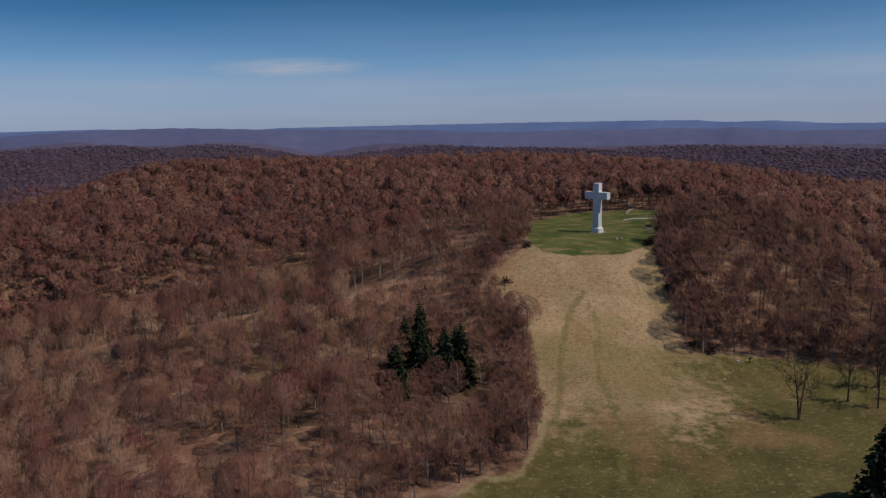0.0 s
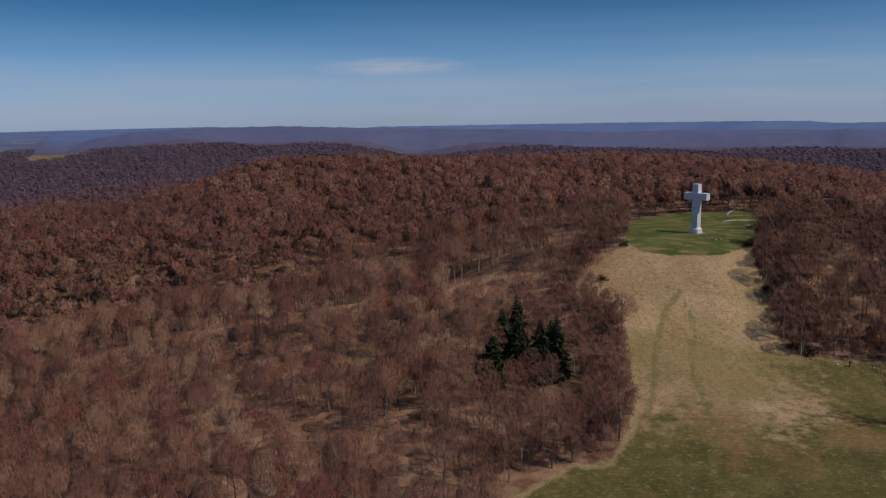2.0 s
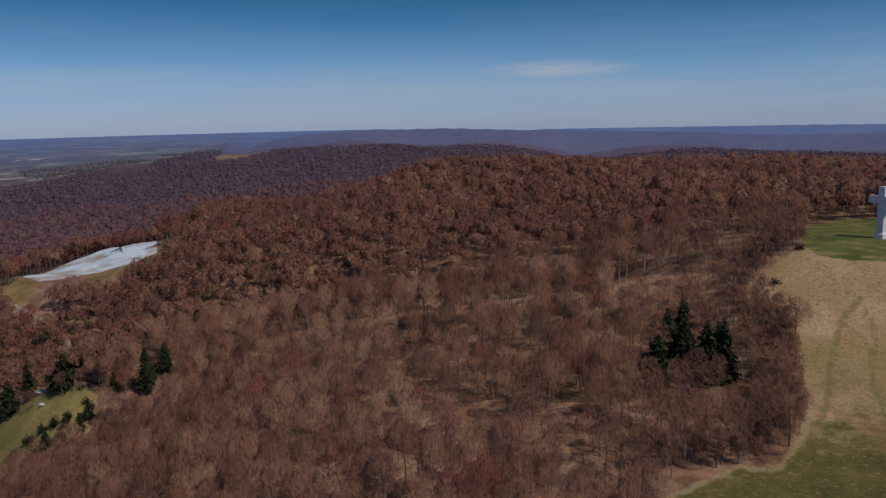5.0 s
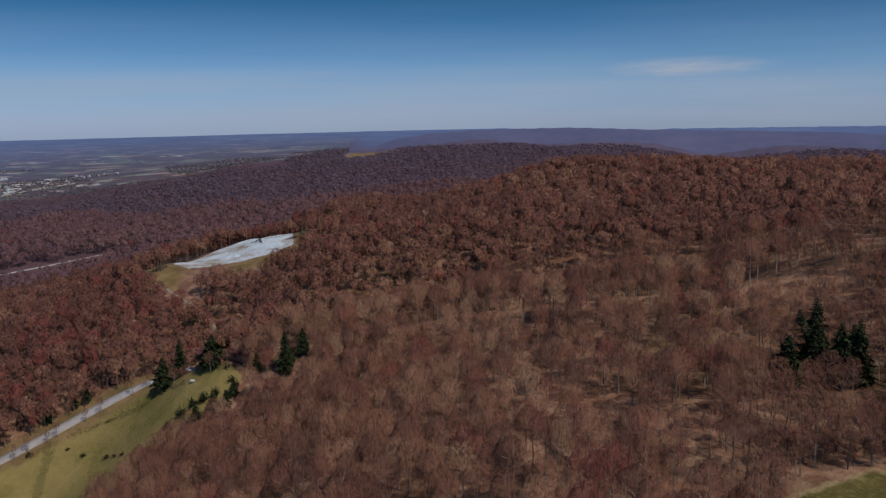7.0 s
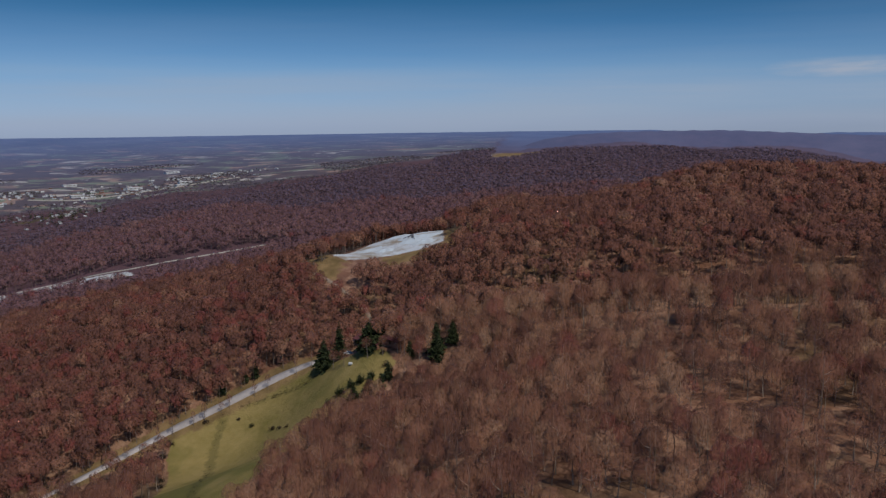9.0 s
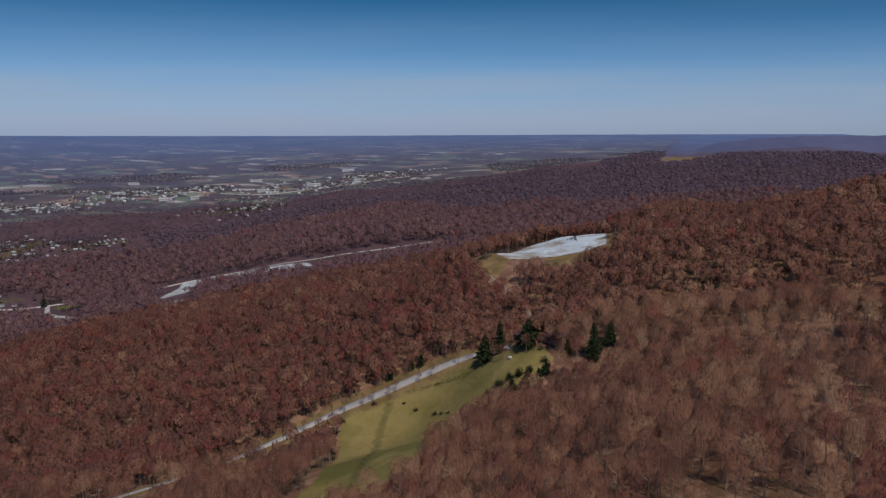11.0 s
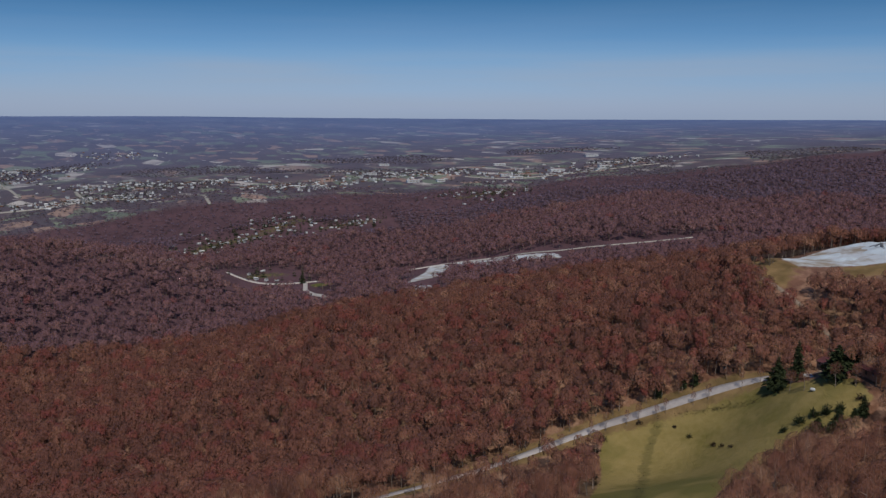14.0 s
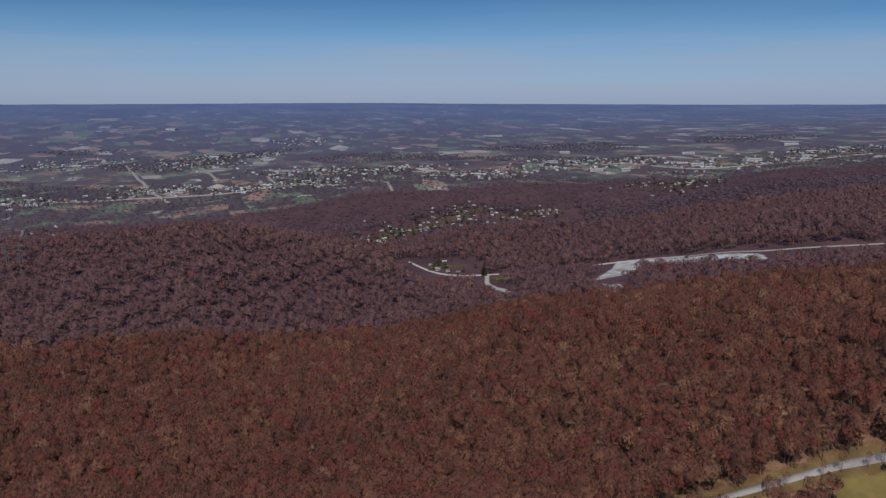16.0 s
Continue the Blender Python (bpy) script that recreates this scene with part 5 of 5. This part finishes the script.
TOWN_STREETS = [((-1750, -234), (-1710, -87), 30, 60), ((-1711, -28), (-1621, 174), 32, 90), ((-2405, -110), (-2552, 99), 45, 60), ((-2860, 138), (-2889, 311), 50, 30), ((-1280, -344), (-1314, -266), 40, 24),
                ((-1559, 336), (-1657, 559), 36, 70), ((-1694, 601), (-1787, 728), 40, 40), ((-1757, 215), (-1818, 395), 40, 40), ((-2248, -499), (-2368, -281), 70, 60), ((-1629, -427), (-1656, -352), 40, 40),
                ((-1629, 677), (-1663, 873), 60, 50), ((-1929, 42), (-1821, 225), 60, 60), ((-2191, -186), (-2271, -26), 60, 50), ((-1474, 821), (-1499, 1089), 60, 50), ((-1577, 1112), (-1593, 1328), 60, 40)]
town = {}
town_spots = []
for (ax, ay), (bx, by), spread, count in TOWN_STREETS:
    count = int(count * 1.6)
    for i in range(count):
        f = (i + RNG.uniform(0, 1)) / count
        hx, hy = ax + (bx - ax) * f + RNG.normal() * spread, ay + (by - ay) * f + RNG.normal() * spread * 0.8
        town_spots.append((hx, hy))
        (walls, roof), wm, rm = HOUSE_KINDS[int(RNG.integers(0, len(HOUSE_KINDS)))]
        turn, s = RNG.uniform(0, math.pi), RNG.uniform(0.36, 0.62)
        c, n = math.cos(turn) * s, math.sin(turn) * s
        z = float(height(hx, hy)) + 1.0
        for (v, fc), mat in ((walls, wm), (roof, rm)):
            town.setdefault(mat.name, (mat, []))[1].append((np.stack([hx + c * v[:, 0] - n * v[:, 1], hy + n * v[:, 0] + c * v[:, 1], z + s * v[:, 2]], -1), fc))
for mat, pieces in town.values():
    tagged(link_mesh("town_houses", *joined(pieces), mat), "small pale town houses scattered over the plain", "houses", kind="stuff")


def warehouse(x, y, turn, w, d, h):
    ob = new("warehouse")
    part("wall", *box(-w / 2, w / 2, -d / 2, d / 2, -3, h), SIDING, ob)
    part("roof", *gable(w, d, h + 0.1, d * 0.06, 0.6)[1], PALE_ROOF, ob)
    for i in range(3):
        part("dock_door", *box(-w / 2 + w * (0.2 + 0.25 * i), -w / 2 + w * (0.2 + 0.25 * i) + 4, -d / 2 - 0.1, -d / 2 + 0.05, 0, 2.2), CONCRETE, ob)
    ob.matrix_basis = pose(x, y, float(height(x, y)) + 1.5, 0, 0, turn)
    tagged(ob, "large pale flat-roofed warehouse on the plain", "warehouse", "warehouses on the plain")


for wx, wy, wt, ww, wd in [(-1532, 860, 75, 60, 22), (-1516, 974, 85, 80, 24), (-1484, 1077, 80, 70, 20), (-1440, 1035, 85, 60, 18), (-1471, 850, 70, 45, 18), (-1543, 650, 80, 60, 20), (-1520, 700, 80, 40, 16), (-1600, 1180, 85, 90, 24),
                           (-1640, 1290, 85, 70, 22), (-1700, -120, 70, 50, 16), (-1690, 40, 66, 45, 16), (-1655, 110, 66, 40, 14), (-2420, -60, 60, 70, 26), (-2500, 40, 60, 60, 22), (-3350, -215, 60, 90, 40), (-1580, 420, 66, 45, 16),
                           (-1800, 1000, 80, 70, 22), (-1900, 1350, 80, 90, 26), (-2050, 800, 75, 60, 20), (-1760, 650, 66, 50, 18), (-2250, -380, 65, 50, 20)]:
    warehouse(wx, wy, wt, ww * 0.42, wd * 0.55, 2.6)

for name_, line_, width_ in (("town_road", [(-2269, -271), (-1950, -214), (-1701, -170), (-1608, -134)], 14), ("town_road", [(-2145, -87), (-1980, -70), (-1816, -51)], 11), ("town_road", [(-1844, 48), (-1720, 54), (-1603, 59)], 11),
                             ("town_road", [(-1550, 239), (-1480, 233), (-1419, 227)], 11), ("town_road", [(-1643, -430), (-1655, -296), (-1657, -153), (-1676, -32), (-1600, 180)], 11), ("town_road", [(-1566, 781), (-1472, 823), (-1460, 900), (-1440, 1000), (-1424, 1179)], 11)):
    ribbon(name_, line_, width_ * 0.5, CONCRETE, 1.6, "pale straight street crossing the town", 10.0)

# trees on the plain, and dark evergreens among the houses
plain_kinds = [bare_tree(RNG.uniform(4, 6), RNG.uniform(7, 11), -1, 4, 1.6, 1.0, 3) for _ in range(5)]
px, py = sown(13.0, lambda x, y: (plain_amount(x, y) > 0.5) & (np.hypot(x, y) < 2700) & (np.degrees(np.arctan2(-x, y)) < 112) & (np.sin(x / 140 + 1.7 * np.sin(y / 190)) * np.cos(y / 160 + np.sin(x / 210)) > np.where(np.hypot(x, y) < 1650, -0.7, 0.4)), (-2700, -400, -900, 2400))
close = np.hypot(px, py) + 120 * np.sin(px / 90 + py / 130) < 1620
stand("plain_wood", px[close], py[close], plain_kinds, RIM_HAZE_TWIGS, "haze-mauve leafless woods at the edge of the plain", red=0.0, core=FAR_CORE)
stand("plain_wood", px[~close], py[~close], plain_kinds, PLAIN_HAZE_TWIGS, "haze-grey leafless woodlots on the farmed plain", red=0.0, core=FAR_CORE)
dark_kinds = [(conifer(8, 5.5, 3, 4)) for _ in range(3)]
spots = np.array(village_spots * 3 + town_spots)
ex = spots[:, 0] + RNG.normal(size=len(spots)) * 14
ey = spots[:, 1] + RNG.normal(size=len(spots)) * 18
stand("garden_evergreens", ex, ey, dark_kinds, NEEDLES, "dark evergreens among the houses")

# two lattice pylons on the west hill
for qx, qy in ((-835, -226), (-838, -216)):
    py_ob = new("power_pylon")
    legs = []
    for sx, sy in ((-1, -1), (1, -1), (1, 1), (-1, 1)):
        part("leg", *tube([(sx * 2.5, sy * 2.5, -1), (sx * 0.6, sy * 0.6, 19), (sx * 0.3, sy * 0.3, 26)], [0.28, 0.22, 0.15], 4), SLATE, py_ob)
    for h in (18.5, 22.5):
        part("arm", *box(-5, 5, -0.2, 0.2, h, h + 0.4), SLATE, py_ob)
    py_ob.matrix_basis = pose(qx, qy, float(height(qx, qy)), 0, 0, 50)
    tagged(py_ob, "grey steel power pylon on the wooded hill", "pylon", "pylons on the hill")

# rank weeds along the ditch and the rut in the field
ditch = []
for line_, count in ((FIELD_DITCH, 150), (FIELD_RUT, 60)):
    p = np.array(line_, float)
    for _ in range(count):
        k = int(RNG.integers(0, len(p) - 1))
        q = p[k] + (p[k + 1] - p[k]) * RNG.random() + RNG.normal(size=2) * 0.9
        tuft_wood, tuft = shrub(RNG.uniform(0.8, 1.8), RNG.uniform(0.4, 1.0), 14)
        ditch.append((tuft[0] + (q[0], q[1], float(height(*q))), tuft[1]))
tagged(link_mesh("ditch_weeds", *joined(ditch), SHRUB), "dark dead weeds along the ditch in the field", "weeds", kind="stuff")
# bushy evergreens at the field's wooded edge
for bx, by, bw, bt in [(-246, 224, 6, 5), (-243, 228, 5, 4.5), (-239, 230, 5, 5.5), (-250, 220, 4, 3), (-235, 233, 4, 5)]:
    plant("evergreen_bush", bx, by, *shrub(bw, bt, 260), NEEDLES, "dark green evergreen bush at the field edge", "shrub", "evergreen bushes by the field", turn=RNG.uniform(0, 360))
